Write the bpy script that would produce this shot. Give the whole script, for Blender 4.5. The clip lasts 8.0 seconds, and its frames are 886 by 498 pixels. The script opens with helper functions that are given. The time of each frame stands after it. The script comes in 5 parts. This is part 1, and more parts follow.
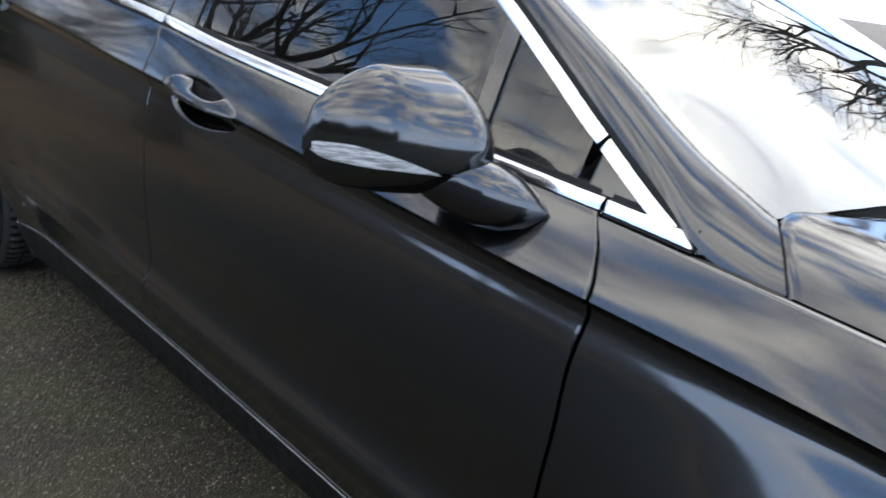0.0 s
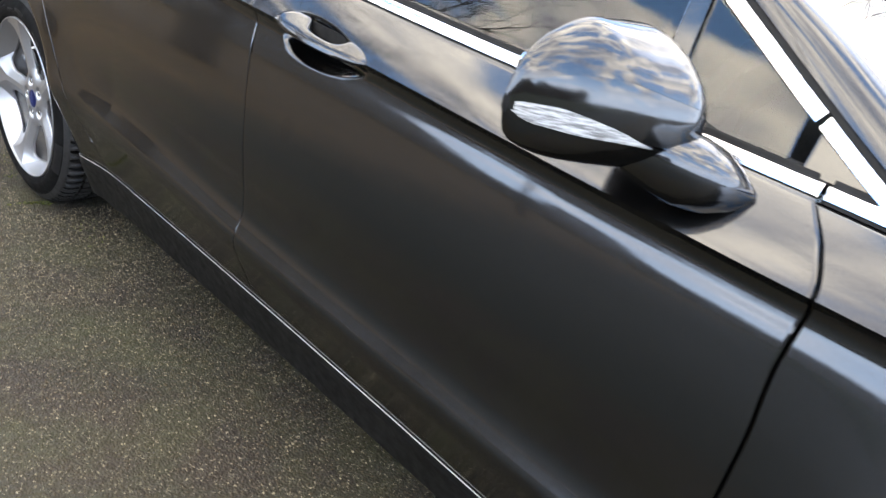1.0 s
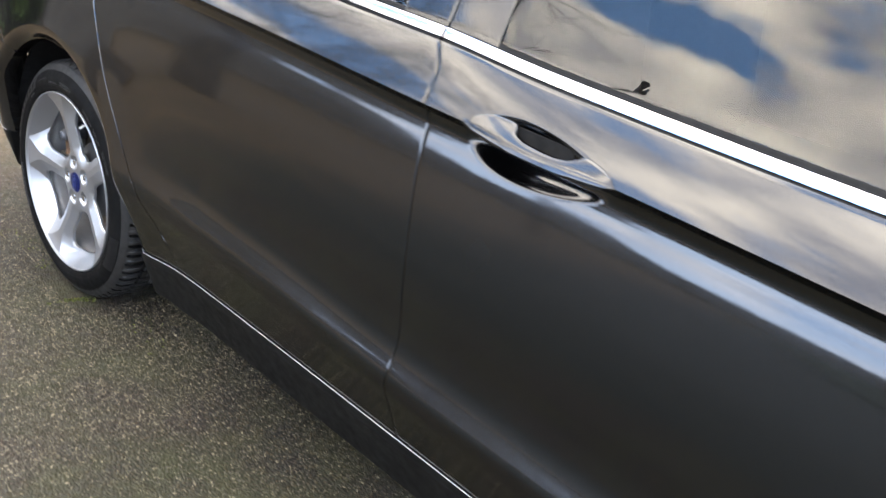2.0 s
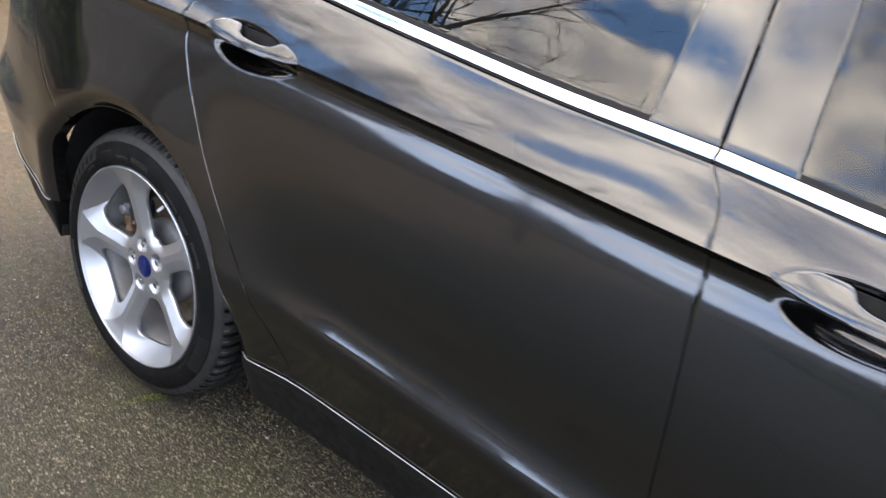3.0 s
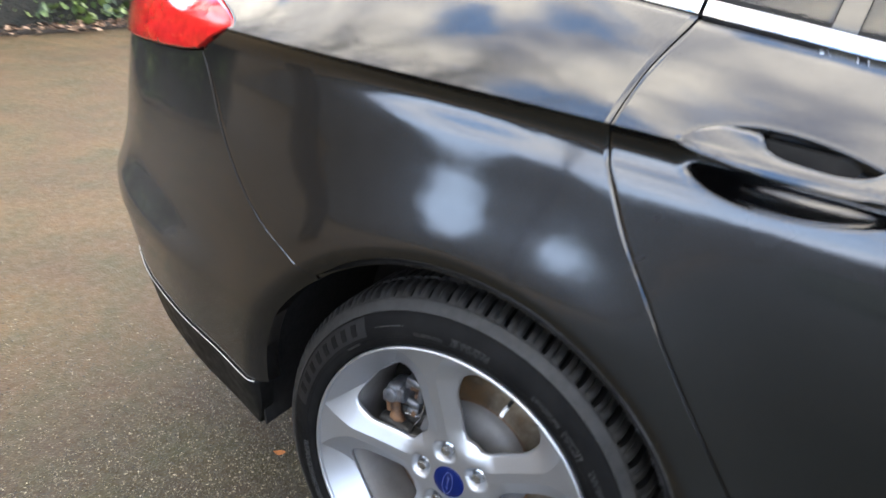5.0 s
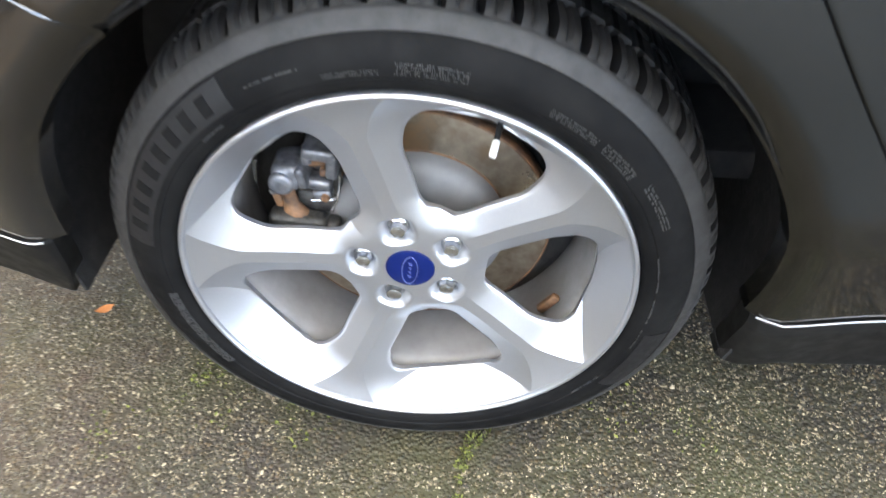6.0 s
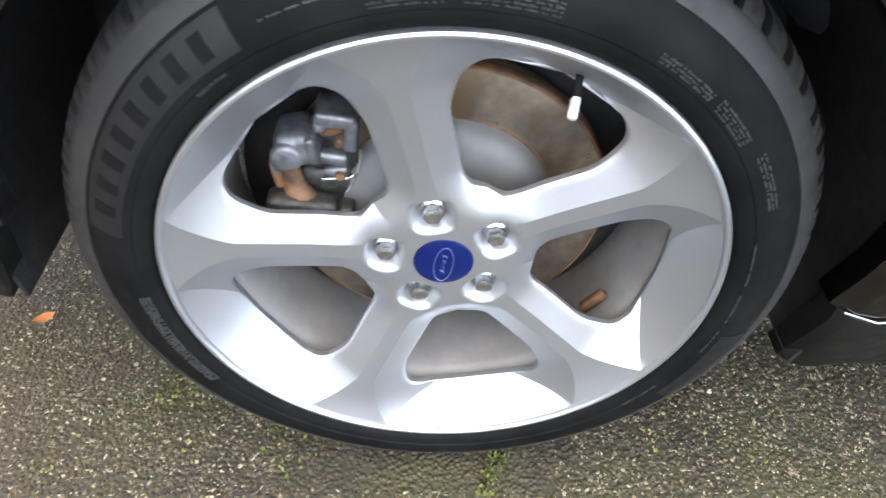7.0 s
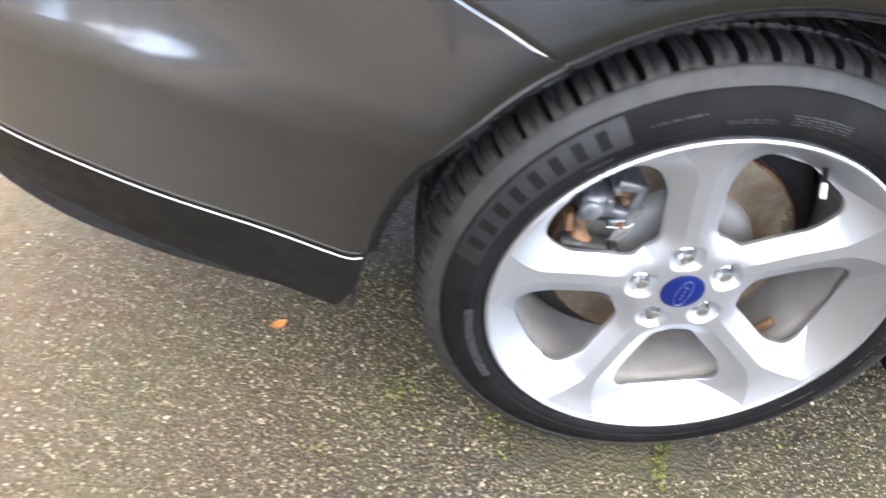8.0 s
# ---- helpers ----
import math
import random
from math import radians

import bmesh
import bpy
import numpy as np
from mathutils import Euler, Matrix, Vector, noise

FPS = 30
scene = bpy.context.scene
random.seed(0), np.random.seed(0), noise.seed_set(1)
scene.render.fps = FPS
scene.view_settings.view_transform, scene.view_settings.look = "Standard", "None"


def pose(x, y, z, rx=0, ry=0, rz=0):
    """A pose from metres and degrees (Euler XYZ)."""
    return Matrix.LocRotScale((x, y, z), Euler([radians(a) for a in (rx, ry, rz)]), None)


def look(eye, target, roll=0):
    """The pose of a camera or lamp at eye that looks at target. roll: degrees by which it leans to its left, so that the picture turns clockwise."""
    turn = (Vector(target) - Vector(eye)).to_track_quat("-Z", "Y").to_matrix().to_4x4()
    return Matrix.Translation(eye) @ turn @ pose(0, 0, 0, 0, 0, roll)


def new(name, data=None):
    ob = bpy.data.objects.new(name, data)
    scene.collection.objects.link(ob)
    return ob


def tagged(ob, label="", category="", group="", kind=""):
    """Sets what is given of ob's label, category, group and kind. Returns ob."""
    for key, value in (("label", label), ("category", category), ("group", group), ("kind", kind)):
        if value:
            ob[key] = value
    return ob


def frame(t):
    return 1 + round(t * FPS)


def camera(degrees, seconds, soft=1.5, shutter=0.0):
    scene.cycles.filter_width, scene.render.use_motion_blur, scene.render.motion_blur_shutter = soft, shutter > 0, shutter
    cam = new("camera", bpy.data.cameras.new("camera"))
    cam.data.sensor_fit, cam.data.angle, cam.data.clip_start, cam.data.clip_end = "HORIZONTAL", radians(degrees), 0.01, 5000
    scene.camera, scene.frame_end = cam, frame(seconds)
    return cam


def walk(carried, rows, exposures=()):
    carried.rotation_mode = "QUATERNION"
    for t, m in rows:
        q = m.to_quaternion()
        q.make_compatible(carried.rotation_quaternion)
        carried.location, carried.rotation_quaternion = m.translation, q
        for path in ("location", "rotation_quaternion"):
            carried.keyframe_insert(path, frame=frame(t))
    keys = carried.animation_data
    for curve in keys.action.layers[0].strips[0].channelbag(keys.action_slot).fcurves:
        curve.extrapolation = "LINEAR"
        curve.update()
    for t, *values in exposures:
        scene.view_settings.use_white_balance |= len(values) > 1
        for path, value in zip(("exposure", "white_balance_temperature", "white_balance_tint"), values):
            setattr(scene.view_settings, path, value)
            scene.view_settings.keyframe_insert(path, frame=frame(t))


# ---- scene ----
cam = camera(62.5, 8.0, shutter=0.35)
PATH = [
    (0, (2.673, -0.743, 1.196), (1.486, 0.688, 0.459), 8.4),
    (0.5, (2.608, -0.774, 1.175), (1.385, 0.582, 0.36), 11.6),
    (1, (2.452, -0.82, 1.151), (1.311, 0.58, 0.292), 12.1),
    (1.5, (2.252, -0.827, 1.15), (1.13, 0.605, 0.317), 11.5),
    (1.7, (2.134, -0.841, 1.127), (1.008, 0.61, 0.334), 11.4),
    (2.8, (1.528, -0.903, 1.195), (0.507, 0.625, 0.405), 11.7),
    (3, (1.437, -0.912, 1.196), (0.431, 0.625, 0.405), 11.4),
    (3.5, (1.188, -0.898, 1.19), (0.163, 0.644, 0.436), 9.9),
    (4, (0.946, -0.855, 1.225), (-0.162, 0.636, 0.483), 8.9),
    (4.2, (0.841, -0.85, 1.237), (-0.284, 0.648, 0.537), 8.5),
    (5.3, (0.258, -0.773, 1.087), (-0.411, 0.834, 0.102), 1.8),
    (5.5, (0.166, -0.71, 1.056), (-0.311, 0.815, -0.148), -1.3),
    (5.7, (0.106, -0.645, 1.021), (-0.185, 0.798, -0.333), -0.7),
    (6, (0.067, -0.561, 0.925), (-0.009, 0.852, -0.489), 1.3),
    (6.2, (0.042, -0.538, 0.859), (0.015, 0.915, -0.516), 2.8),
    (6.5, (0.008, -0.478, 0.815), (0.036, 0.955, -0.579), 3.1),
    (6.7, (0.003, -0.459, 0.810), (0.052, 0.954, -0.605), 3.8),
    (7, (-0.035, -0.465, 0.811), (0.066, 0.948, -0.601), 5.6),
    (7.2, (-0.088, -0.486, 0.832), (0.033, 0.923, -0.581), 6.8),
    (7.5, (-0.197, -0.545, 0.867), (0.023, 0.89, -0.509), 9.8),
    (8, (-0.406, -0.622, 0.932), (-0.174, 0.844, -0.409), 11.5),
]
EXPOSURES = [
    (0, -1.20, 5590, 10), (0.5, -0.88, 5750, 10), (1.0, -0.18, 6060, 11), (1.5, 0.03, 6010, 11), (3.0, -0.21, 6030, 14), (3.5, -0.18, 5990, 12), (4.0, -0.22, 5960, 11),
    (5.5, 0.08, 5890, 10), (6.0, 0.89, 6090, 9), (6.5, 0.77, 6130, 10), (7.0, 0.76, 6150, 10), (7.5, 0.88, 6250, 12), (8, 1.17, 6200, 12),
]
walk(cam, [(t, look(eye, target, roll)) for t, eye, target, roll in PATH], EXPOSURES)

# ---- light: bright broken cloud, sun veiled ----
world = bpy.data.worlds.new("sky")
scene.world = world
world.use_nodes = True
wn, wl = world.node_tree.nodes, world.node_tree.links
wn.clear()
SUN_ELEV, SUN_AZ = radians(48), radians(70)
sky = wn.new("ShaderNodeTexSky")
sky.sky_type = "NISHITA"
sky.sun_disc = False
sky.sun_elevation = SUN_ELEV
sky.sun_rotation = radians(90) - SUN_AZ
geo = wn.new("ShaderNodeTexCoord")
mapn = wn.new("ShaderNodeMapping")
mapn.inputs["Scale"].default_value = (1.0, 1.0, 2.2)
mapn.inputs["Location"].default_value = (-24.48, 8.39, -1.18)
cl1 = wn.new("ShaderNodeTexNoise")
cl1.inputs["Scale"].default_value = 3.4
cl1.inputs["Detail"].default_value = 5
cl1.inputs["Roughness"].default_value = 0.48
ramp = wn.new("ShaderNodeValToRGB")
ramp.color_ramp.elements[0].position = 0.42
ramp.color_ramp.elements[1].position = 0.50
cl2 = wn.new("ShaderNodeTexNoise")
cl2.inputs["Scale"].default_value = 5.0
cl2.inputs["Detail"].default_value = 4
ramp2 = wn.new("ShaderNodeValToRGB")
ramp2.color_ramp.elements[0].position = 0.35
ramp2.color_ramp.elements[0].color = (17.3, 17.6, 19.6, 1)
ramp2.color_ramp.elements[1].position = 0.65
ramp2.color_ramp.elements[1].color = (78.0, 68.5, 53.5, 1)
mix = wn.new("ShaderNodeMix")
mix.data_type = "RGBA"
bg = wn.new("ShaderNodeBackground")
bg.inputs["Strength"].default_value = 0.15
wout = wn.new("ShaderNodeOutputWorld")
wl.new(geo.outputs["Generated"], mapn.inputs["Vector"])
wl.new(mapn.outputs["Vector"], cl1.inputs["Vector"])
wl.new(mapn.outputs["Vector"], cl2.inputs["Vector"])
wl.new(cl1.outputs["Fac"], ramp.inputs["Fac"])
wl.new(cl2.outputs["Fac"], ramp2.inputs["Fac"])
wl.new(ramp.outputs["Color"], mix.inputs[0])
blue = wn.new("ShaderNodeVectorMath")
blue.operation = "SCALE"
blue.inputs["Scale"].default_value = 5.2
wl.new(sky.outputs["Color"], blue.inputs[0])
haze = wn.new("ShaderNodeVectorMath")
haze.operation = "ADD"
haze.inputs[1].default_value = (5.4, 9.8, 16.0)
wl.new(blue.outputs["Vector"], haze.inputs[0])
wl.new(haze.outputs["Vector"], mix.inputs[6])

dot = wn.new("ShaderNodeVectorMath")
dot.operation = "DOT_PRODUCT"
dot.inputs[1].default_value = (math.cos(SUN_ELEV) * math.cos(SUN_AZ), math.cos(SUN_ELEV) * math.sin(SUN_AZ), math.sin(SUN_ELEV))
wl.new(geo.outputs["Generated"], dot.inputs[0])
veil = wn.new("ShaderNodeMapRange")
veil.interpolation_type = "SMOOTHSTEP"
veil.inputs["From Min"].default_value, veil.inputs["From Max"].default_value = 0.45, 1.0
veil.inputs["To Min"].default_value, veil.inputs["To Max"].default_value = 1.0, 1.35
wl.new(dot.outputs["Value"], veil.inputs["Value"])
glow = wn.new("ShaderNodeVectorMath")
glow.operation = "SCALE"
wl.new(ramp2.outputs["Color"], glow.inputs[0])
wl.new(veil.outputs["Result"], glow.inputs["Scale"])
wl.new(glow.outputs["Vector"], mix.inputs[7])
# pale haze low over the horizon
updown = wn.new("ShaderNodeSeparateXYZ")
wl.new(geo.outputs["Generated"], updown.inputs["Vector"])
low_sky = wn.new("ShaderNodeMapRange")
low_sky.interpolation_type = "SMOOTHSTEP"
low_sky.inputs["From Min"].default_value, low_sky.inputs["From Max"].default_value = 0.46, 0.08
low_sky.inputs["To Min"].default_value, low_sky.inputs["To Max"].default_value = 0.0, 0.8
wl.new(updown.outputs["Z"], low_sky.inputs["Value"])
pale = wn.new("ShaderNodeMix")
pale.data_type = "RGBA"
pale.inputs[7].default_value = (44.0, 51.5, 63.0, 1)
wl.new(low_sky.outputs["Result"], pale.inputs[0])
wl.new(mix.outputs[2], pale.inputs[6])
wl.new(pale.outputs[2], bg.inputs["Color"])
wl.new(bg.outputs["Background"], wout.inputs["Surface"])

sun_data = bpy.data.lights.new("sun", "SUN")
sun_data.energy = 1.0
sun_data.angle = radians(40)
sun_data.color = (1.0, 0.95, 0.89)
sun = new("sun", sun_data)
sun_dir = Vector((math.cos(SUN_ELEV) * math.cos(SUN_AZ), math.cos(SUN_ELEV) * math.sin(SUN_AZ), math.sin(SUN_ELEV)))
sun.matrix_world = look(sun_dir * 30, (0, 0, 0))


# ---- materials ----
def shader(name):
    m = bpy.data.materials.new(name)
    m.use_nodes = True
    return m, m.node_tree.nodes, m.node_tree.links, m.node_tree.nodes["Principled BSDF"]


def coords(nodes, links, scale, stretch=(1, 1, 1)):
    tc = nodes.new("ShaderNodeTexCoord")
    mp = nodes.new("ShaderNodeMapping")
    mp.inputs["Scale"].default_value = tuple(scale * s for s in stretch)
    links.new(tc.outputs["Object"], mp.inputs["Vector"])
    return mp.outputs["Vector"]


def noise_fac(nodes, links, scale, detail=4, rough=0.6, stretch=(1, 1, 1)):
    n = nodes.new("ShaderNodeTexNoise")
    n.inputs["Scale"].default_value = 1.0
    n.inputs["Detail"].default_value = detail
    n.inputs["Roughness"].default_value = rough
    links.new(coords(nodes, links, scale, stretch), n.inputs["Vector"])
    return n.outputs["Fac"]


def ramp_of(nodes, links, fac, stops):
    r = nodes.new("ShaderNodeValToRGB")
    while len(r.color_ramp.elements) < len(stops):
        r.color_ramp.elements.new(0.5)
    for e, (p, c) in zip(r.color_ramp.elements, stops):
        e.position = p
        e.color = (*c, 1) if len(c) == 3 else c
    links.new(fac, r.inputs["Fac"])
    return r.outputs["Color"]


def bump_of(nodes, links, bsdf, height, strength=0.3, dist=0.002, into="Normal"):
    b = nodes.new("ShaderNodeBump")
    b.inputs["Strength"].default_value = strength
    b.inputs["Distance"].default_value = dist
    links.new(height, b.inputs["Height"])
    links.new(b.outputs["Normal"], bsdf.inputs[into])


def mixed(name, lo, hi, scale, rough=(0.4, 0.6), metal=0.0, bump=0.0, bump_scale=None, dist=0.002, detail=5, stretch=(1, 1, 1)):
    m, n, l, b = shader(name)
    f = noise_fac(n, l, scale, detail, 0.6, stretch)
    l.new(ramp_of(n, l, f, [(0.3, lo), (0.7, hi)]), b.inputs["Base Color"])
    g = noise_fac(n, l, scale * 2.7, 3)
    l.new(ramp_of(n, l, g, [(0.3, (rough[0],) * 3), (0.7, (rough[1],) * 3)]), b.inputs["Roughness"])
    b.inputs["Metallic"].default_value = metal
    if bump:
        bump_of(n, l, b, noise_fac(n, l, bump_scale or scale * 6, 4), bump, dist)
    return m


def paint_material():
    m, n, l, b = shader("grey_metallic_paint")
    flake = noise_fac(n, l, 1400, 1)
    broad = noise_fac(n, l, 3.0, 3)
    base = ramp_of(n, l, flake, [(0.35, (0.0100, 0.0104, 0.0116)), (0.62, (0.0245, 0.0255, 0.0285))])
    # metal flakes lie under the lacquer and never turn to grazing light
    metal = n.new("ShaderNodeBsdfAnisotropic")
    l.new(base, metal.inputs["Color"])
    l.new(ramp_of(n, l, broad, [(0.3, (0.22,) * 3), (0.7, (0.28,) * 3)]), metal.inputs["Roughness"])
    b.inputs["Base Color"].default_value = (0.0005, 0.0005, 0.0005, 1)
    b.inputs["Specular IOR Level"].default_value = 0.0
    b.inputs["Coat Weight"].default_value = 1.0
    b.inputs["Coat IOR"].default_value = 1.62
    dust = noise_fac(n, l, 9.0, 6, 0.7)
    l.new(ramp_of(n, l, dust, [(0.35, (0.060,) * 3), (0.8, (0.115,) * 3)]), b.inputs["Coat Roughness"])
    # orange peel on a slow waviness of the sheet
    skin_wave = n.new("ShaderNodeMath")
    skin_wave.operation = "MULTIPLY_ADD"
    l.new(noise_fac(n, l, 75, 3, 0.6, (0.22, 1, 1)), skin_wave.inputs[0])
    skin_wave.inputs[1].default_value = 0.14
    l.new(noise_fac(n, l, 11, 3, 0.5, (0.5, 1, 1)), skin_wave.inputs[2])
    bump_of(n, l, b, skin_wave.outputs["Value"], 0.13, 0.002, "Coat Normal")
    # road dust low on the tail, kept pale to carry the flakes' soft sheen
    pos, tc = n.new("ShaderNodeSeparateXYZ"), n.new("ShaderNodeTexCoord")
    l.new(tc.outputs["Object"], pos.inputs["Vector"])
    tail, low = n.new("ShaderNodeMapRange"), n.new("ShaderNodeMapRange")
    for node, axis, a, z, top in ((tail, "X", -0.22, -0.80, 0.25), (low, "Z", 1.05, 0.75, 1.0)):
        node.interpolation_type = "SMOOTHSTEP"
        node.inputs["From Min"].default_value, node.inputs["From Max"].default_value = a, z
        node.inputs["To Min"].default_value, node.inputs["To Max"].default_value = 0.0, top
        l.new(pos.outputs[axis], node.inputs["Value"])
    pale_tail, patch = n.new("ShaderNodeMath"), n.new("ShaderNodeMath")
    pale_tail.operation = patch.operation = "MULTIPLY"
    l.new(tail.outputs["Result"], pale_tail.inputs[0])
    l.new(low.outputs["Result"], pale_tail.inputs[1])
    l.new(pale_tail.outputs["Value"], patch.inputs[0])
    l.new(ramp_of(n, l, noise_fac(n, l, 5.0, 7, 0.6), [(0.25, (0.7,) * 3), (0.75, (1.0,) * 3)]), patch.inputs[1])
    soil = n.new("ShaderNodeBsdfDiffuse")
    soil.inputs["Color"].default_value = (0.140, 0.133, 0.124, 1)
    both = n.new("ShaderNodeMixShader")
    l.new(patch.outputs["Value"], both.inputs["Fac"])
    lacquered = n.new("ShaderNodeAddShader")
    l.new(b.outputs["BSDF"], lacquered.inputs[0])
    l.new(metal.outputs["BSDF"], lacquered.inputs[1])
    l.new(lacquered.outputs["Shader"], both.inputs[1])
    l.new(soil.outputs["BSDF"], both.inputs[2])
    l.new(both.outputs["Shader"], n["Material Output"].inputs["Surface"])
    return m


def glass_material(name, tint, ior=1.6):
    m, n, l, b = shader(name)
    b.inputs["Base Color"].default_value = (*tint, 1)
    b.inputs["Transmission Weight"].default_value = 1.0
    b.inputs["IOR"].default_value = ior
    dirt = noise_fac(n, l, 6, 5)
    l.new(ramp_of(n, l, dirt, [(0.6, (0.0,) * 3), (0.95, (0.012,) * 3)]), b.inputs["Roughness"])
    return m


def alloy_material():
    m, n, l, b = shader("silver_alloy")
    f = noise_fac(n, l, 900, 1)
    l.new(ramp_of(n, l, f, [(0.3, (0.350, 0.357, 0.372)), (0.7, (0.372, 0.379, 0.394))]), b.inputs["Base Color"])
    b.inputs["Metallic"].default_value = 0.86
    g = noise_fac(n, l, 30, 5)
    l.new(ramp_of(n, l, g, [(0.3, (0.32,) * 3), (0.75, (0.40,) * 3)]), b.inputs["Roughness"])
    b.inputs["Coat Weight"].default_value = 0.18
    b.inputs["Coat Roughness"].default_value = 0.2
    return m


def rubber_material():
    m, n, l, b = shader("tyre_rubber")
    f = noise_fac(n, l, 22, 6)
    l.new(ramp_of(n, l, f, [(0.3, (0.0028, 0.0028, 0.003)), (0.75, (0.0075, 0.0074, 0.0073))]), b.inputs["Base Color"])
    g = noise_fac(n, l, 55, 4)
    l.new(ramp_of(n, l, g, [(0.3, (0.52,) * 3), (0.7, (0.70,) * 3)]), b.inputs["Roughness"])
    b.inputs["Specular IOR Level"].default_value = 0.06
    bump_of(n, l, b, noise_fac(n, l, 700, 3), 0.12, 0.0006)
    return m


def tarmac_material():
    m, n, l, b = shader("old_tarmac")
    v = n.new("ShaderNodeTexVoronoi")
    v.inputs["Scale"].default_value = 1.0
    l.new(coords(n, l, 170), v.inputs["Vector"])
    stone = n.new("ShaderNodeSeparateColor")
    l.new(v.outputs["Color"], stone.inputs["Color"])
    grit = ramp_of(n, l, stone.outputs["Red"], [(0.0, (0.0033, 0.0022, 0.0008)), (0.45, (0.0092, 0.0058, 0.0020)), (0.8, (0.0251, 0.0162, 0.0060)), (1.0, (0.0950, 0.0647, 0.0275))])
    edge = ramp_of(n, l, v.outputs["Distance"], [(0.25, (1, 1, 1)), (0.7, (0.25, 0.24, 0.22))])
    mul = n.new("ShaderNodeMix")
    mul.data_type, mul.blend_type = "RGBA", "MULTIPLY"
    mul.inputs[0].default_value = 1.0
    l.new(grit, mul.inputs[6])
    l.new(edge, mul.inputs[7])
    # worn, sandy drift over the drive; moss in patches
    sand_f = ramp_of(n, l, noise_fac(n, l, 0.55, 6, 0.62), [(0.42, (0.0,) * 3), (0.62, (0.75,) * 3)])
    sand = n.new("ShaderNodeMix")
    sand.data_type = "RGBA"
    l.new(sand_f, sand.inputs[0])
    l.new(mul.outputs[2], sand.inputs[6])
    sand.inputs[7].default_value = (0.0274, 0.0178, 0.0073, 1)
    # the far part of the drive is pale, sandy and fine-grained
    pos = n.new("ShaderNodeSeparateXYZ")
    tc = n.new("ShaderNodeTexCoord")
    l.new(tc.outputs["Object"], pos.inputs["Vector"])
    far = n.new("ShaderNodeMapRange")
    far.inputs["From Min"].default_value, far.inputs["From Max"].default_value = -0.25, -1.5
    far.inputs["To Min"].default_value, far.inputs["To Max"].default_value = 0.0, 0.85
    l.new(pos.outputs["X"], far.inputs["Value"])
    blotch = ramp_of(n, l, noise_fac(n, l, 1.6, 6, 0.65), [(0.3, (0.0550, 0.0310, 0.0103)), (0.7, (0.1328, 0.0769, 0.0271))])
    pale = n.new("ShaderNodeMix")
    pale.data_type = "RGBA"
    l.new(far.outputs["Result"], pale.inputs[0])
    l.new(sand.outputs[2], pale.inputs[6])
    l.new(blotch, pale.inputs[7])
    moss_f = ramp_of(n, l, noise_fac(n, l, 3.3, 8, 0.72), [(0.42, (0.0,) * 3), (0.66, (0.8,) * 3)])
    moss = n.new("ShaderNodeMix")
    moss.data_type = "RGBA"
    l.new(moss_f, moss.inputs[0])
    l.new(pale.outputs[2], moss.inputs[6])
    moss.inputs[7].default_value = (0.029, 0.029, 0.0060, 1)
    # out of view the drive is coloured dark green, to darken the doors' reflections
    edge_in, dark_x = n.new("ShaderNodeMapRange"), n.new("ShaderNodeMapRange")
    ragged = noise_fac(n, l, 0.9, 7, 0.6)
    for node, axis, a, z, reach in ((edge_in, "Y", -0.20, -0.70, 1.0), (dark_x, "X", -0.6, 2.4, 4.0)):
        node.interpolation_type = "SMOOTHSTEP"
        node.inputs["From Min"].default_value, node.inputs["From Max"].default_value = a, z
        torn = n.new("ShaderNodeMath")
        torn.operation = "MULTIPLY_ADD"
        l.new(ragged, torn.inputs[0])
        torn.inputs[1].default_value = reach
        l.new(pos.outputs[axis], torn.inputs[2])
        l.new(torn.outputs["Value"], node.inputs["Value"])
    grown, patchy, mat = n.new("ShaderNodeMath"), n.new("ShaderNodeMath"), n.new("ShaderNodeMix")
    grown.operation = patchy.operation = "MULTIPLY"
    l.new(edge_in.outputs["Result"], grown.inputs[0])
    l.new(dark_x.outputs["Result"], grown.inputs[1])
    l.new(grown.outputs["Value"], patchy.inputs[0])
    l.new(ramp_of(n, l, noise_fac(n, l, 1.9, 6, 0.65), [(0.30, (0.55,) * 3), (0.55, (1.0,) * 3)]), patchy.inputs[1])
    mat.data_type = "RGBA"
    l.new(patchy.outputs["Value"], mat.inputs[0])
    l.new(moss.outputs[2], mat.inputs[6])
    mat.inputs[7].default_value = (0.0070, 0.0092, 0.0036, 1)
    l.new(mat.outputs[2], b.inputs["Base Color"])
    l.new(ramp_of(n, l, noise_fac(n, l, 40, 4), [(0.3, (0.55,) * 3), (0.7, (0.9,) * 3)]), b.inputs["Roughness"])
    inv = ramp_of(n, l, v.outputs["Distance"], [(0.0, (1, 1, 1)), (0.7, (0, 0, 0))])
    bump_of(n, l, b, inv, 0.7, 0.004)
    return m


def pebble_material():
    m, n, l, b = shader("pebble")
    g = n.new("ShaderNodeNewGeometry")
    l.new(ramp_of(n, l, g.outputs["Random Per Island"], [(0.0, (0.0072, 0.0051, 0.0022)), (0.35, (0.0208, 0.0153, 0.0069)), (0.62, (0.0645, 0.0506, 0.0265)), (0.86, (0.1612, 0.1333, 0.0814)), (1.0, (0.3537, 0.3064, 0.2076))]), b.inputs["Base Color"])
    b.inputs["Roughness"].default_value = 0.55
    bump_of(n, l, b, noise_fac(n, l, 500, 3), 0.3, 0.0008)
    return m


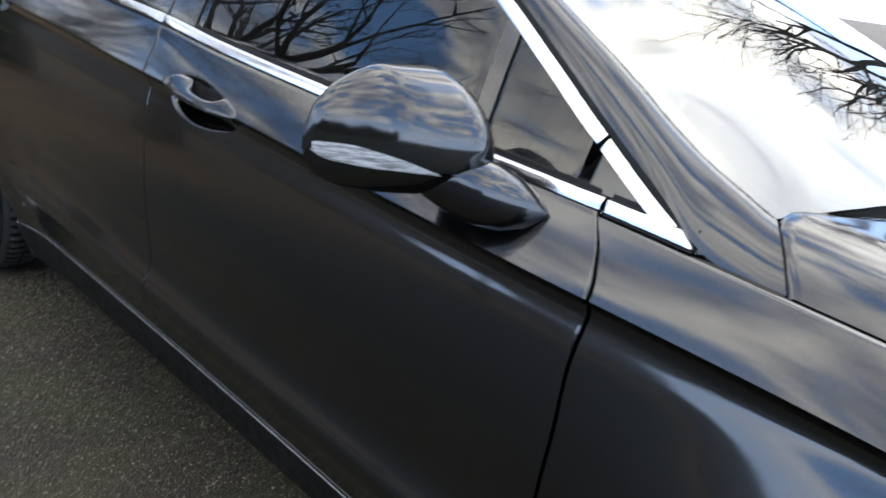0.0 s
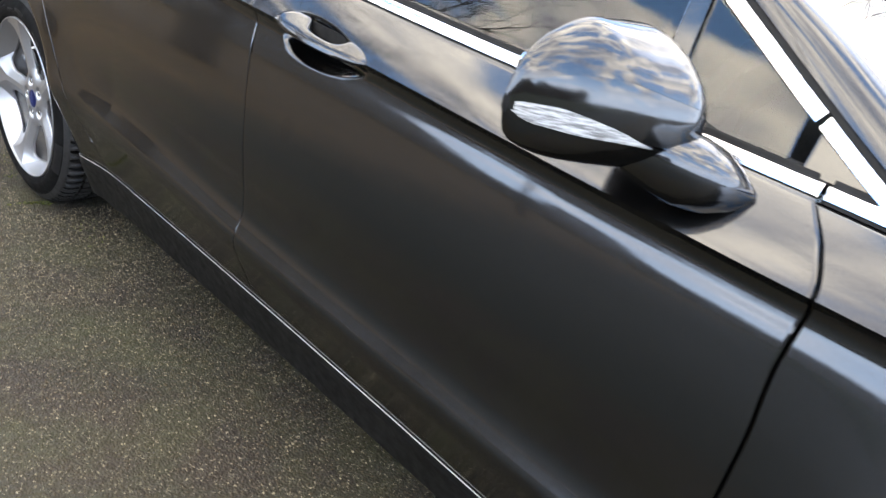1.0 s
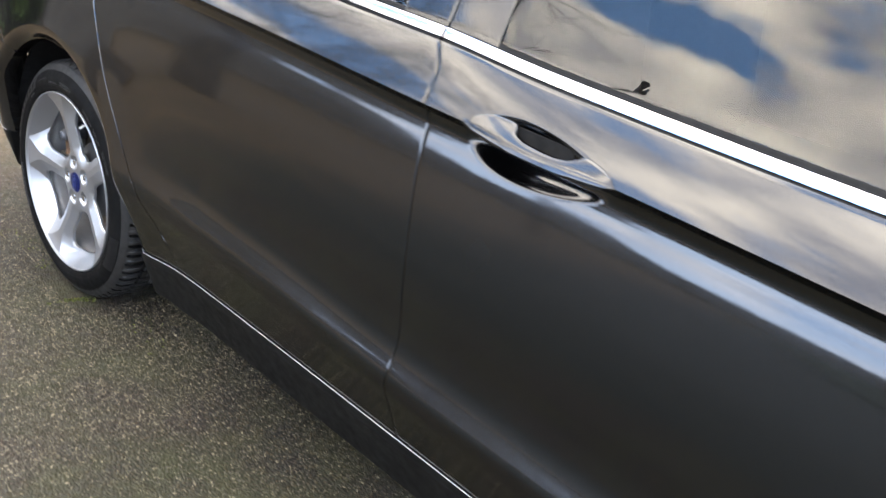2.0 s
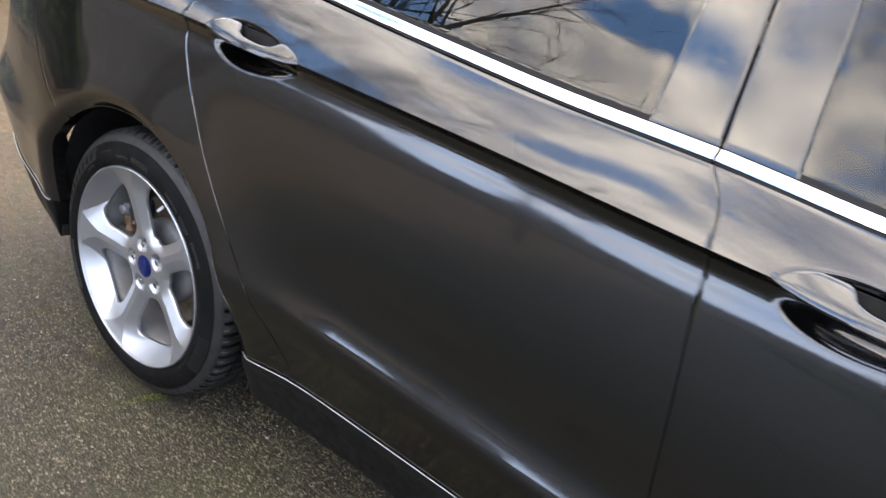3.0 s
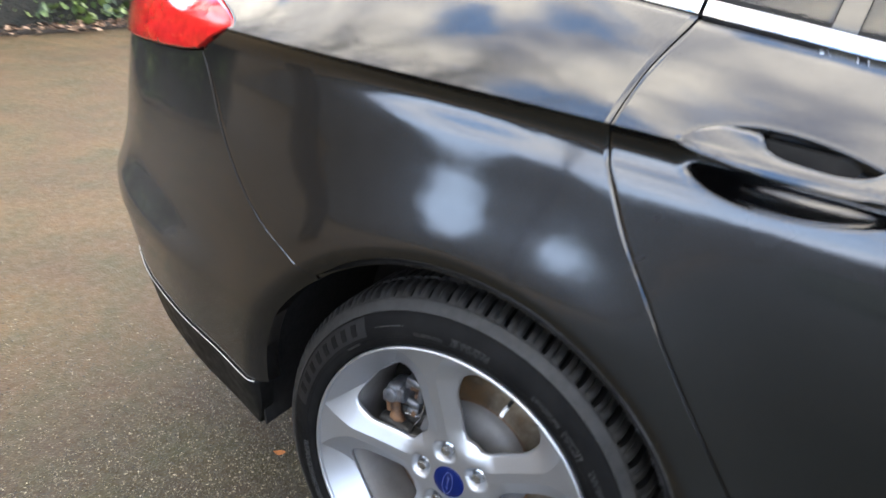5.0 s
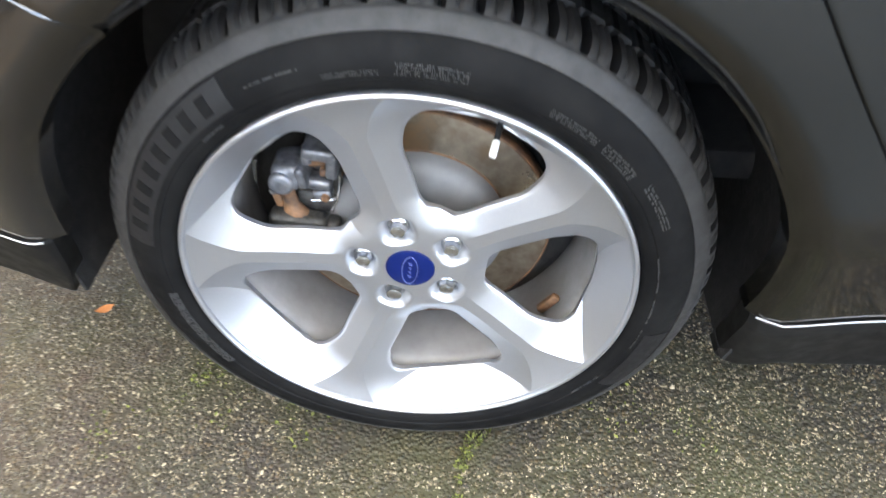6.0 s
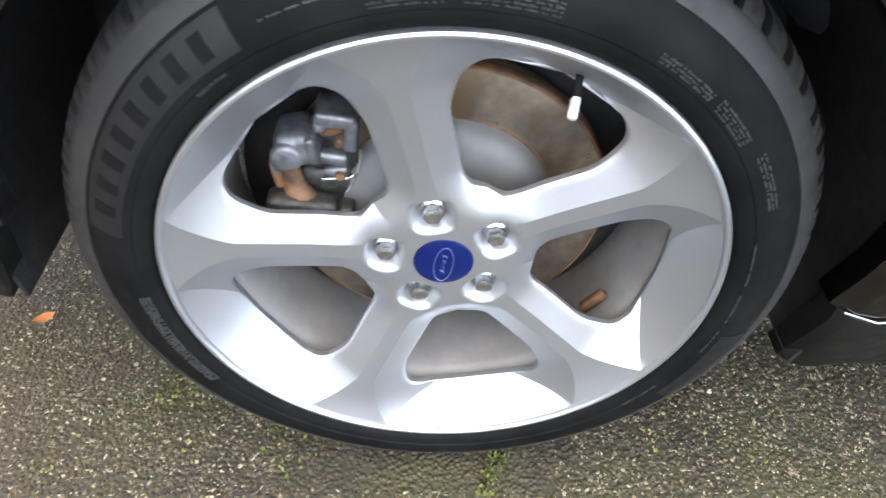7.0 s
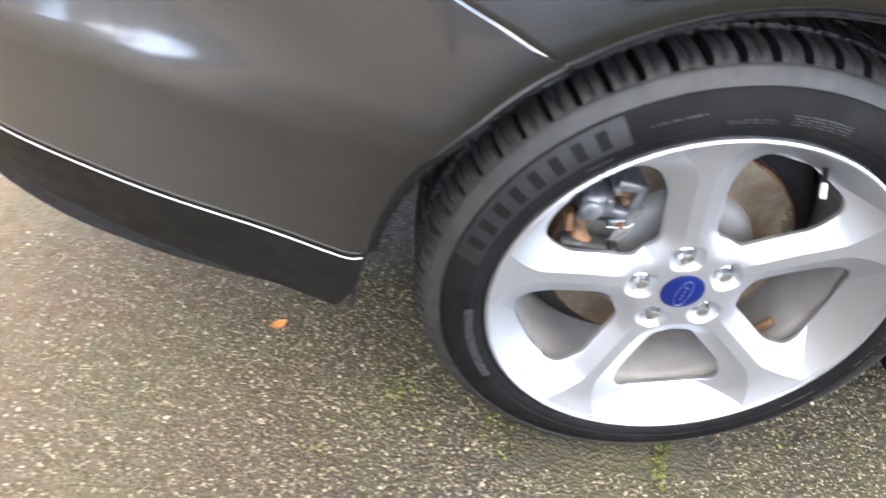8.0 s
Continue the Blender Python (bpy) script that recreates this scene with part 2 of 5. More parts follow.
def leaf_material(name, stops, rough=0.45):
    m, n, l, b = shader(name)
    g = n.new("ShaderNodeNewGeometry")
    l.new(ramp_of(n, l, g.outputs["Random Per Island"], stops), b.inputs["Base Color"])
    b.inputs["Roughness"].default_value = rough
    b.inputs["Subsurface Weight"].default_value = 0.0
    return m


def disc_material():
    m, n, l, b = shader("brake_disc_steel")
    f = noise_fac(n, l, 14, 5, 0.65, (1, 3, 1))
    l.new(ramp_of(n, l, f, [(0.35, (0.24, 0.205, 0.160)), (0.55, (0.1170, 0.0897, 0.0608)), (0.75, (0.20, 0.115, 0.052))]), b.inputs["Base Color"])
    b.inputs["Metallic"].default_value = 0.75
    l.new(ramp_of(n, l, f, [(0.3, (0.25,) * 3), (0.7, (0.6,) * 3)]), b.inputs["Roughness"])
    return m


def lens_material(name, colour, rough=0.08, dim=0.7, scale=60, stretch=(1, 1, 1)):
    m, n, l, b = shader(name)
    f = noise_fac(n, l, scale, 2, 0.6, stretch)
    l.new(ramp_of(n, l, f, [(0.35, tuple(c * dim for c in colour)), (0.65, colour)]), b.inputs["Base Color"])
    b.inputs["Roughness"].default_value = rough
    b.inputs["Coat Weight"].default_value = 1.0
    b.inputs["Coat Roughness"].default_value = 0.02
    return m


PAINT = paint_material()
GLASS = glass_material("tinted_side_glass", (0.20, 0.22, 0.22))
SCREEN = glass_material("windscreen_glass", (0.30, 0.32, 0.32), 1.9)
ALLOY = alloy_material()
BARREL = mixed("dusty_alloy_barrel", (0.125, 0.118, 0.112), (0.185, 0.178, 0.172), 18, (0.5, 0.65), 0.1)
RUBBER = rubber_material()
WORN = mixed("worn_tread_rubber", (0.0045, 0.0044, 0.0042), (0.0160, 0.0152, 0.0146), 30, (0.5, 0.68), 0.0, 0.25, 420, 0.0008)
SIDEBAND = mixed("scuffed_sidewall_band", (0.0022, 0.0022, 0.0025), (0.0046, 0.0046, 0.0052), 40, (0.48, 0.6), 0.0, 0.1, 500, 0.0005)
PRINT = mixed("moulded_print", (0.013, 0.013, 0.013), (0.026, 0.026, 0.0255), 80, (0.5, 0.7))
CHROME = mixed("bright_chrome", (0.72, 0.72, 0.73), (0.80, 0.80, 0.81), 12, (0.10, 0.17), 1.0)
BLACKGLOSS = mixed("gloss_black_trim", (0.002, 0.002, 0.0023), (0.004, 0.004, 0.0044), 30, (0.07, 0.14))
PLASTIC = mixed("black_plastic", (0.006, 0.006, 0.006), (0.011, 0.011, 0.011), 60, (0.45, 0.6), 0.0, 0.12, 900, 0.0005)
EDGE = mixed("seam_highlight_satin", (0.46, 0.46, 0.46), (0.58, 0.58, 0.57), 40, (0.28, 0.42), 0.85)
SILL = mixed("dusty_sill_paint", (0.0035, 0.0035, 0.0034), (0.0085, 0.0083, 0.0079), 14, (0.42, 0.6), 0.0, 0.1, 220, 0.0006)
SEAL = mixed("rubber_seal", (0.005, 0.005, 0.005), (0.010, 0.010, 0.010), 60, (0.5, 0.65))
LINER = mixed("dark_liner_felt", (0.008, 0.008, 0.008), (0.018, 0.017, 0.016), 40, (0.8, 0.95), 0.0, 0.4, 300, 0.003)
DISC = disc_material()
BELL = mixed("pale_disc_bell", (0.085, 0.084, 0.083), (0.140, 0.140, 0.142), 16, (0.6, 0.75), 0.0, 0.2, 160, 0.0006)
SHIELD = mixed("zinc_grey_casting", (0.026, 0.027, 0.031), (0.17, 0.175, 0.19), 55, (0.35, 0.55), 0.6, 0.25, 120, 0.001)
RUST = mixed("rusty_iron", (0.030, 0.016, 0.009), (0.155, 0.078, 0.033), 60, (0.6, 0.85), 0.2, 0.4, 150, 0.002)
GRIMY = mixed("grimy_black_iron", (0.002, 0.002, 0.002), (0.050, 0.047, 0.042), 130, (0.35, 0.7), 0.1, 0.6, 200, 0.002)
NUT = mixed("nut_chrome", (0.44, 0.45, 0.47), (0.58, 0.59, 0.61), 60, (0.14, 0.26), 1.0)
BADGE = mixed("badge_blue_enamel", (0.0022, 0.0060, 0.048), (0.003, 0.0080, 0.060), 15, (0.30, 0.40))
BADGE_LINE = mixed("badge_silver_line", (0.07, 0.09, 0.20), (0.10, 0.12, 0.25), 90, (0.3, 0.4), 0.5)
CAPWHITE = mixed("valve_cap_plastic", (0.36, 0.36, 0.35), (0.46, 0.46, 0.45), 150, (0.4, 0.55))
RED_LENS = lens_material("red_lens", (0.55, 0.012, 0.012))
CLEAR_LENS = lens_material("clear_lens", (0.62, 0.62, 0.60))
INDICATOR = lens_material("indicator_lens", (0.52, 0.52, 0.52), 0.15, 0.30, 60, (0.7, 0.7, 7.0))
SEATCLOTH = mixed("dark_seat_cloth", (0.006, 0.006, 0.0065), (0.013, 0.0125, 0.0125), 120, (0.8, 0.95), 0.0, 0.1, 900, 0.0006)
for dull, level in ((SIDEBAND, 0.28), (WORN, 0.42)):
    dull.node_tree.nodes["Principled BSDF"].inputs["Specular IOR Level"].default_value = level
BLACKGLOSS.node_tree.nodes["Principled BSDF"].inputs["Specular IOR Level"].default_value = 0.95
for dull in (SEAL, LINER, PLASTIC, BADGE, SILL):
    dull.node_tree.nodes["Principled BSDF"].inputs["Specular IOR Level"].default_value = 0.15
TARMAC = tarmac_material()
PEBBLE = pebble_material()
BARK = mixed("grey_bark", (0.045, 0.036, 0.026), (0.12, 0.10, 0.075), 9, (0.8, 0.95), 0.0, 0.8, 22, 0.02, 6, (1, 1, 0.3))
IVY = leaf_material("hedge_leaf", [(0.0, (0.018, 0.030, 0.008)), (0.5, (0.045, 0.075, 0.016)), (0.85, (0.12, 0.17, 0.04)), (1.0, (0.26, 0.30, 0.10))])
LITTER = leaf_material("dead_leaf", [(0.0, (0.045, 0.026, 0.014)), (0.5, (0.14, 0.075, 0.040)), (1.0, (0.32, 0.21, 0.13))], 0.8)
ORANGE_LEAF = mixed("orange_dead_leaf", (0.30, 0.10, 0.02), (0.44, 0.17, 0.04), 90, (0.6, 0.8))
MOSS = leaf_material("moss_tuft", [(0.0, (0.030, 0.036, 0.006)), (0.6, (0.070, 0.080, 0.012)), (1.0, (0.13, 0.14, 0.025))], 0.9)
TWIGS = leaf_material("winter_twigs", [(0.0, (0.060, 0.052, 0.042)), (0.6, (0.13, 0.115, 0.095)), (1.0, (0.20, 0.185, 0.16))], 0.9)
FARWOOD = mixed("winter_wood", (0.07, 0.062, 0.050), (0.15, 0.135, 0.112), 1.2, (0.9, 1.0), 0.0, 0.6, 8, 0.05)
SOIL = mixed("dark_soil", (0.018, 0.013, 0.009), (0.05, 0.036, 0.024), 6, (0.9, 1.0), 0.0, 0.8, 30, 0.03)
HEDGE_DARK = mixed("dark_hedge_inside", (0.005, 0.005, 0.003), (0.020, 0.017, 0.010), 14, (0.9, 1.0), 0.0, 0.9, 40, 0.03)
GRASS = mixed("rough_grass", (0.010, 0.015, 0.005), (0.034, 0.042, 0.015), 2.2, (0.9, 1.0), 0.0, 0.9, 45, 0.03, 7)
POLEWOOD = mixed("tarred_pole_wood", (0.03, 0.022, 0.016), (0.075, 0.055, 0.04), 6, (0.7, 0.9), 0.0, 0.4, 30, 0.01)


# ---- mesh helpers ----
def mesh_of(name, verts, faces, mat, sharp=32):
    me = bpy.data.meshes.new(name)
    me.from_pydata([tuple(v) for v in verts], [], faces)
    me.materials.append(mat)
    me.polygons.foreach_set("use_smooth", [True] * len(me.polygons))
    me.set_sharp_from_angle(angle=radians(sharp))
    me.update()
    return me


def put(name, me, parent=None, label="", m=None):
    ob = new(name, me)
    if parent is not None:
        ob.parent = parent
    if m is not None:
        ob.matrix_basis = m
    if label:
        tagged(ob, label)
    return ob


def part(name, verts, faces, mat, parent=None, label="", sharp=32):
    return put(name, mesh_of(name, verts, faces, mat, sharp), parent, label)


def pchip(xs, ys):
    xs, ys = np.array(xs, float), np.array(ys, float)
    h, d = np.diff(xs), np.diff(ys) / np.diff(xs)
    s = np.zeros(len(xs))
    s[0], s[-1] = d[0], d[-1]
    for i in range(1, len(xs) - 1):
        if d[i - 1] * d[i] > 0:
            w1, w2 = 2 * h[i] + h[i - 1], h[i] + 2 * h[i - 1]
            s[i] = (w1 + w2) / (w1 / d[i - 1] + w2 / d[i])

    def f(x):
        x = np.clip(np.asarray(x, float), xs[0], xs[-1])
        i = np.clip(np.searchsorted(xs, x) - 1, 0, len(xs) - 2)
        t = (x - xs[i]) / h[i]
        a, b = ys[i], ys[i + 1]
        return (2 * t**3 - 3 * t**2 + 1) * a + (t**3 - 2 * t**2 + t) * h[i] * s[i] + (-2 * t**3 + 3 * t**2) * b + (t**3 - t**2) * h[i] * s[i + 1]

    return f


def line(points, bend=True):
    """A curve through points by arc length; its argument runs from 0 to 1."""
    p = np.array(points, float)
    s = np.r_[0, np.cumsum(np.linalg.norm(np.diff(p, axis=0), axis=1))]
    s /= s[-1]
    if bend and len(p) > 2:
        fs = [pchip(s, p[:, k]) for k in range(p.shape[1])]
        return lambda t: np.stack([f(t) for f in fs], -1)
    return lambda t: np.stack([np.interp(t, s, p[:, k]) for k in range(p.shape[1])], -1)


def coons(left, right, bottom, top, us, vs, pin=None):
    """A grid between four curves. pin: a height z(x) that one row of the grid follows, such as a crease."""

    def at(U, V):
        u, v = U[..., None], V[..., None]
        c = [bottom(np.array([0.0]))[0], bottom(np.array([1.0]))[0], top(np.array([0.0]))[0], top(np.array([1.0]))[0]]
        return (1 - v) * bottom(U) + v * top(U) + (1 - u) * left(V) + u * right(V) - ((1 - u) * (1 - v) * c[0] + u * (1 - v) * c[1] + (1 - u) * v * c[2] + u * v * c[3])

    U, V = np.meshgrid(us, vs, indexing="ij")
    if pin is None:
        return at(U, V)
    fine = np.linspace(0, 1, 400)
    P = at(*np.meshgrid(us, fine, indexing="ij"))
    over = P[..., 1] - pin(P[..., 0])
    hit = []
    for row in over:
        k = np.where((row[:-1] <= 0) & (row[1:] > 0))[0]
        hit.append(fine[k[-1]] + (fine[1] - fine[0]) * row[k[-1]] / (row[k[-1]] - row[k[-1] + 1]) if len(k) else 1.0)
    hit = np.array(hit)
    row0 = int(np.argmin(np.abs(vs - np.median(hit))))
    for i in range(len(us)):
        V[i] = np.interp(vs, [0, vs[row0], 1], [0, hit[i], 1])
    return at(U, V)


def dense(n, e, lo, hi, m):
    return np.unique(np.r_[steps(n, e), np.linspace(lo, hi, m)].round(5))


def steps(n, e):
    return np.unique(np.r_[0, e, 1.7 * e, np.linspace(0, 1, n)[1:-1], 1 - 1.7 * e, 1 - e, 1])


def grid_faces(nu, nv, at=0, flip=False):
    out = []
    for i in range(nu - 1):
        for j in range(nv - 1):
            a, b, c, d = at + i * nv + j, at + (i + 1) * nv + j, at + (i + 1) * nv + j + 1, at + i * nv + j + 1
            out.append((a, d, c, b) if flip else (a, b, c, d))
    return out


def grid_rim(nu, nv):
    return [i * nv for i in range(nu)] + [(nu - 1) * nv + j for j in range(1, nv)] + [i * nv + nv - 1 for i in range(nu - 2, -1, -1)] + [j for j in range(nv - 2, 0, -1)]


MID = 0.878  # the car's centre line, from the hub's face


def panel(name, xz, yfun, mat, parent, mirror=False, label="", roll=0.0038, depth=0.03, sharp=32, hole=None):
    """A body panel over a grid in x and z, with rolled edges and a flange turned inwards."""
    nu, nv = xz.shape[:2]
    x, z = xz[..., 0].ravel(), xz[..., 1].ravel()
    y = yfun(x, z)
    rim = grid_rim(nu, nv)
    y = y.copy()
    y[rim] += roll
    verts = np.stack([x, y, z], -1)
    back = verts[rim] + [0, depth, 0]
    allv = np.r_[verts, back]
    faces = grid_faces(nu, nv)
    if hole is not None:
        cut = hole(verts[:, 0], verts[:, 2]) < 1.0
        faces = [f for f in faces if not any(cut[i] for i in f)]
    n0, k = len(verts), len(rim)
    for i in range(k):
        a, b = rim[i], rim[(i + 1) % k]
        faces.append((b, a, n0 + i, n0 + (i + 1) % k))
    if mirror:
        allv[:, 1] = 2 * MID - allv[:, 1]
        faces = [tuple(reversed(f)) for f in faces]
    return part(name, allv, faces, mat, parent, label, sharp)


def tube(path, radii, ring=10, cap=True, flat=(1, 1), up=(0, 0, 1)):
    """Rings along a path: verts and faces."""
    path = [Vector(p) for p in path]
    verts, faces = [], []
    for i, p in enumerate(path):
        d = (path[min(i + 1, len(path) - 1)] - path[max(i - 1, 0)]).normalized()
        side = d.cross(Vector(up))
        side = side.normalized() if side.length > 1e-4 else d.orthogonal().normalized()
        over = side.cross(d)
        r = radii[i] if hasattr(radii, "__len__") else radii
        for k in range(ring):
            a = 2 * math.pi * k / ring
            verts.append(p + side * (r * flat[0] * math.cos(a)) + over * (r * flat[1] * math.sin(a)))
    for i in range(len(path) - 1):
        for k in range(ring):
            a, b = i * ring + k, i * ring + (k + 1) % ring
            faces.append((a, b, b + ring, a + ring))
    if cap:
        faces.append(tuple(range(ring - 1, -1, -1)))
        faces.append(tuple((len(path) - 1) * ring + k for k in range(ring)))
    return verts, faces


def lathe(profile, n=96, closed=False):
    """A profile of (radius, y) turned round the wheel's axle."""
    verts, faces, m = [], [], len(profile)
    for k in range(n):
        a = 2 * math.pi * k / n
        for r, y in profile:
            verts.append((r * math.cos(a), y, r * math.sin(a)))
    for k in range(n):
        for j in range(m - (0 if closed else 1)):
            a, b = k * m + j, ((k + 1) % n) * m + j
            c, d = ((k + 1) % n) * m + (j + 1) % m, k * m + (j + 1) % m
            faces.append((a, b, c, d))
    return verts, faces


def blocky(size, bevel=0.01, seg=2, at=(0, 0, 0), turn=None):
    bm = bmesh.new()
    bmesh.ops.create_cube(bm, size=1.0)
    bmesh.ops.scale(bm, vec=size, verts=bm.verts)
    bmesh.ops.bevel(bm, geom=list(bm.edges), offset=bevel, segments=seg, profile=0.5, affect="EDGES")
    if turn is not None:
        bmesh.ops.transform(bm, matrix=turn, verts=bm.verts)
    bmesh.ops.translate(bm, vec=at, verts=bm.verts)
    bm.verts.index_update()
    out = [v.co.copy() for v in bm.verts], [tuple(v.index for v in f.verts) for f in bm.faces]
    bm.free()
    return out


def joined(pieces):
    verts, faces = [], []
    for v, f in pieces:
        faces += [tuple(i + len(verts) for i in q) for q in f]
        verts += list(v)
    return verts, faces


# ---- ground ----
def build_ground():
    xs = np.r_[-400, -60, -20, np.linspace(-8, 6, 57), 20, 60, 400]
    ys = np.r_[-400, -60, -20, np.linspace(-6, 8, 57), 20, 60, 400]
    verts = []
    for x in xs:
        for y in ys:
            d = max(abs(x) - 3.5, abs(y - 1) - 2.5, 0)
            verts.append((x, y, min(d, 1.5) * 0.03 * noise.noise(Vector((x * 0.5, y * 0.5, 0)))))
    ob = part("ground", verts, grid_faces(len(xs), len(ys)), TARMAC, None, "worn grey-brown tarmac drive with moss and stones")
    tagged(ob, category="ground", kind="structure")


build_ground()

# ---- car body shape ----
WX, WZ, ARCH = 0.0, 0.327, 0.384
FX = 2.85
crease_z = pchip([-1.0, -0.5, 0.07, 0.5, 0.9, 1.24, 1.57, 1.98, 2.3, 2.63, 3.0, 3.6], [0.93, 0.966, 0.957, 0.941, 0.922, 0.902, 0.887, 0.864, 0.850, 0.841, 0.826, 0.78])
belt_z = pchip([-1.0, -0.56, -0.3, -0.07, 0.25, 0.45, 0.70, 0.97, 1.20, 1.40, 1.69, 2.15, 2.38, 2.6, 3.0, 3.6], [1.055, 1.078, 1.090, 1.093, 1.068, 1.047, 1.024, 1.002, 0.990, 0.972, 0.954, 0.932, 0.922, 0.912, 0.885, 0.82])
belt_y = pchip([-1.0, -0.56, -0.3, 0.2, 0.7, 1.2, 1.7, 2.25, 2.6, 3.0, 3.6], [0.13, 0.105, 0.095, 0.066, 0.042, 0.030, 0.036, 0.050, 0.036, 0.04, 0.08])
ridge_z = pchip([-1.0, -0.4, 0.55, 0.97, 1.29, 1.72, 2.3, 3.0], [0.60, 0.572, 0.492, 0.470, 0.447, 0.432, 0.42, 0.42])
seam_z = pchip([-0.98, -0.80, -0.676, -0.55, -0.398, 0.0, 0.39, 0.555, 1.27, 1.73, 2.0, 2.5, 3.6], [0.425, 0.410, 0.396, 0.380, 0.358, 0.32, 0.295, 0.298, 0.290, 0.279, 0.270, 0.262, 0.30])
plan_y = pchip([-1.04, -0.98, -0.9, -0.76, -0.52, -0.2, 0.3, 1.2, 2.3, 2.85, 3.2, 3.5, 3.66], [0.36, 0.235, 0.165, 0.092, 0.030, 0.002, 0.0, 0.0, 0.0, -0.008, 0.03, 0.15, 0.36])
under = pchip([0, 0.03, 0.06, 0.085, 0.12, 0.15, 0.19, 0.25, 0.32, 0.42, 0.55, 0.68, 0.8, 0.86, 0.91, 0.955, 1.0], [0, 0.0102, 0.0140, 0.0120, 0.0074, 0.0040, 0.0006, -0.0036, -0.0080, -0.0128, -0.0156, -0.0142, -0.0102, -0.0104, -0.0143, -0.0214, -0.0302])
under_plain = pchip([0, 0.03, 0.06, 0.085, 0.12, 0.15, 0.19, 0.25, 0.32, 0.42, 0.55, 0.68, 0.8, 0.9, 1.0], [0, 0.0102, 0.0140, 0.0120, 0.0074, 0.0040, 0.0006, -0.0036, -0.0080, -0.0128, -0.0168, -0.0190, -0.0210, -0.0245, -0.0302])
under_rear = pchip([0, 0.03, 0.06, 0.085, 0.12, 0.17, 0.23, 0.32, 0.42, 0.55, 0.68, 0.8, 0.9, 1.0], [0, 0.0095, 0.0128, 0.0130, 0.0118, 0.0092, 0.0056, 0.0006, -0.0050, -0.0110, -0.0168, -0.0220, -0.0260, -0.0300])
tuck = pchip([0, 0.12, 0.4, 0.7, 1.0, 1.5, 2.0], [-0.0300, -0.0285, -0.010, 0.012, 0.033, 0.066, 0.10])
CREASE_Y = -0.032
HANDLES = [(0.240, 0.494), (1.320, 1.574)]


def side_y(x, z):
    """How far out the car's flank stands at x, z; the handles' cups are pressed into it."""
    x, z = np.asarray(x, float), np.asarray(z, float)
    zc, zb, zr, zs = crease_z(x), belt_z(x), ridge_z(x), seam_z(x)
    w = np.clip((z - zc) / (zb - zc), 0, 1.2)
    above = (belt_y(x) - CREASE_Y) * (0.8 * w + 0.2 * w * w)
    t = np.clip((zc - z) / (zc - zr), 0, 1)
    e = np.clip((zr - z) / (zr - zs), 0, 2)
    calm = np.clip((x + 0.42) / 0.40, 0, 1)
    calm = calm * calm * (3 - 2 * calm)
    flare = np.clip((x - 0.46) / 0.22, 0, 1)
    door = under_plain(t) + (under(t) - under_plain(t)) * flare
    y = CREASE_Y + np.where(z >= zc, above, np.where(z >= zr, under_rear(t) + (door - under_rear(t)) * calm, tuck(e))) + plan_y(x)
    y = y - 0.37 * np.clip(tuck(e) + 0.0235, 0, 1) * np.clip((-0.05 - x) / 0.3, 0, 1)
    # the bumper's ledge: a slope that faces up, with a crisp lower edge
    ledge = 0.530 - 0.21 * (np.maximum(x, -0.85) + 0.44)
    step = np.clip((ledge + 0.095 - z) / 0.095, 0, 1)
    reach = np.clip((-0.36 - x) / 0.30, 0, 1)
    reach = reach * reach * (3 - 2 * reach)
    y = y - 0.023 * step**1.7 * reach + 0.010 * reach
    for cx, bulge, wide, peak in ((WX, 0.0215, 0.115, 0.385), (FX, 0.032, 0.12, 0.41)):
        r = np.hypot(x - cx, z - WZ)
        fade = np.clip((0.97 - z) / 0.26, 0, 1)
        y = y - bulge * np.exp(-(((r - peak) / wide) ** 2)) * fade * fade * (3 - 2 * fade)
        lip = np.clip((ARCH + 0.036 - r) / 0.034, 0, 1)
        y = y + (0.0235 if cx == WX else 0.016) * lip * lip * np.clip((z - 0.2) / 0.1, 0, 1)
    return y


CUP_A, CUP_B = 0.126, 0.041


def cup_frame(k):
    a, b = HANDLES[k]
    cx = 0.5 * (a + b) + 0.002
    cz = float(crease_z(cx)) - 0.012
    slope = float(crease_z(b) - crease_z(a)) / (b - a)
    return cx, cz, slope


def cup_reach(k, x, z):
    """1 on the rim of a handle's cup, less inside it."""
    cx, cz, slope = cup_frame(k)
    return np.sqrt(((x - cx) / CUP_A) ** 2 + ((z - cz - slope * (x - cx)) / (CUP_B * (1 - 0.26 * np.clip((x - cx) / CUP_A, -1.2, 1.2)))) ** 2)


CAR = tagged(new("car"), "dark grey metallic family hatchback parked on the tarmac", "car")

# seams between the panels, as x and z
REAR_GAP = [(0.553, 0.300), (0.530, 0.378), (0.478, 0.462), (0.428, 0.527), (0.340, 0.642), (0.256, 0.760), (0.193, 0.858), (0.163, 0.935), (0.178, 1.0), (0.213, 1.066)]
MID_GAP = [(1.285, 0.290), (1.284, 0.45), (1.272, 0.638), (1.264, 0.707), (1.250, 0.811), (1.240, 0.903), (1.230, 0.945), (1.198, 0.988)]
FRONT_GAP = [(2.303, 0.264), (2.306, 0.40), (2.309, 0.580), (2.310, 0.66), (2.304, 0.76), (2.308, 0.85), (2.290, 0.888), (2.254, 0.928)]
BUMPER_GAP = [(-0.236, 0.641), (-0.290, 0.664), (-0.350, 0.687), (-0.420, 0.738), (-0.479, 0.814), (-0.519, 0.884), (-0.545, 0.917)]


def shifted(points, dx):
    return [(x + dx, z) for x, z in points]


def along(fun, a, b, n=24, dz=0.0):
    return [(x, float(fun(x)) + dz) for x in np.linspace(a, b, n)]


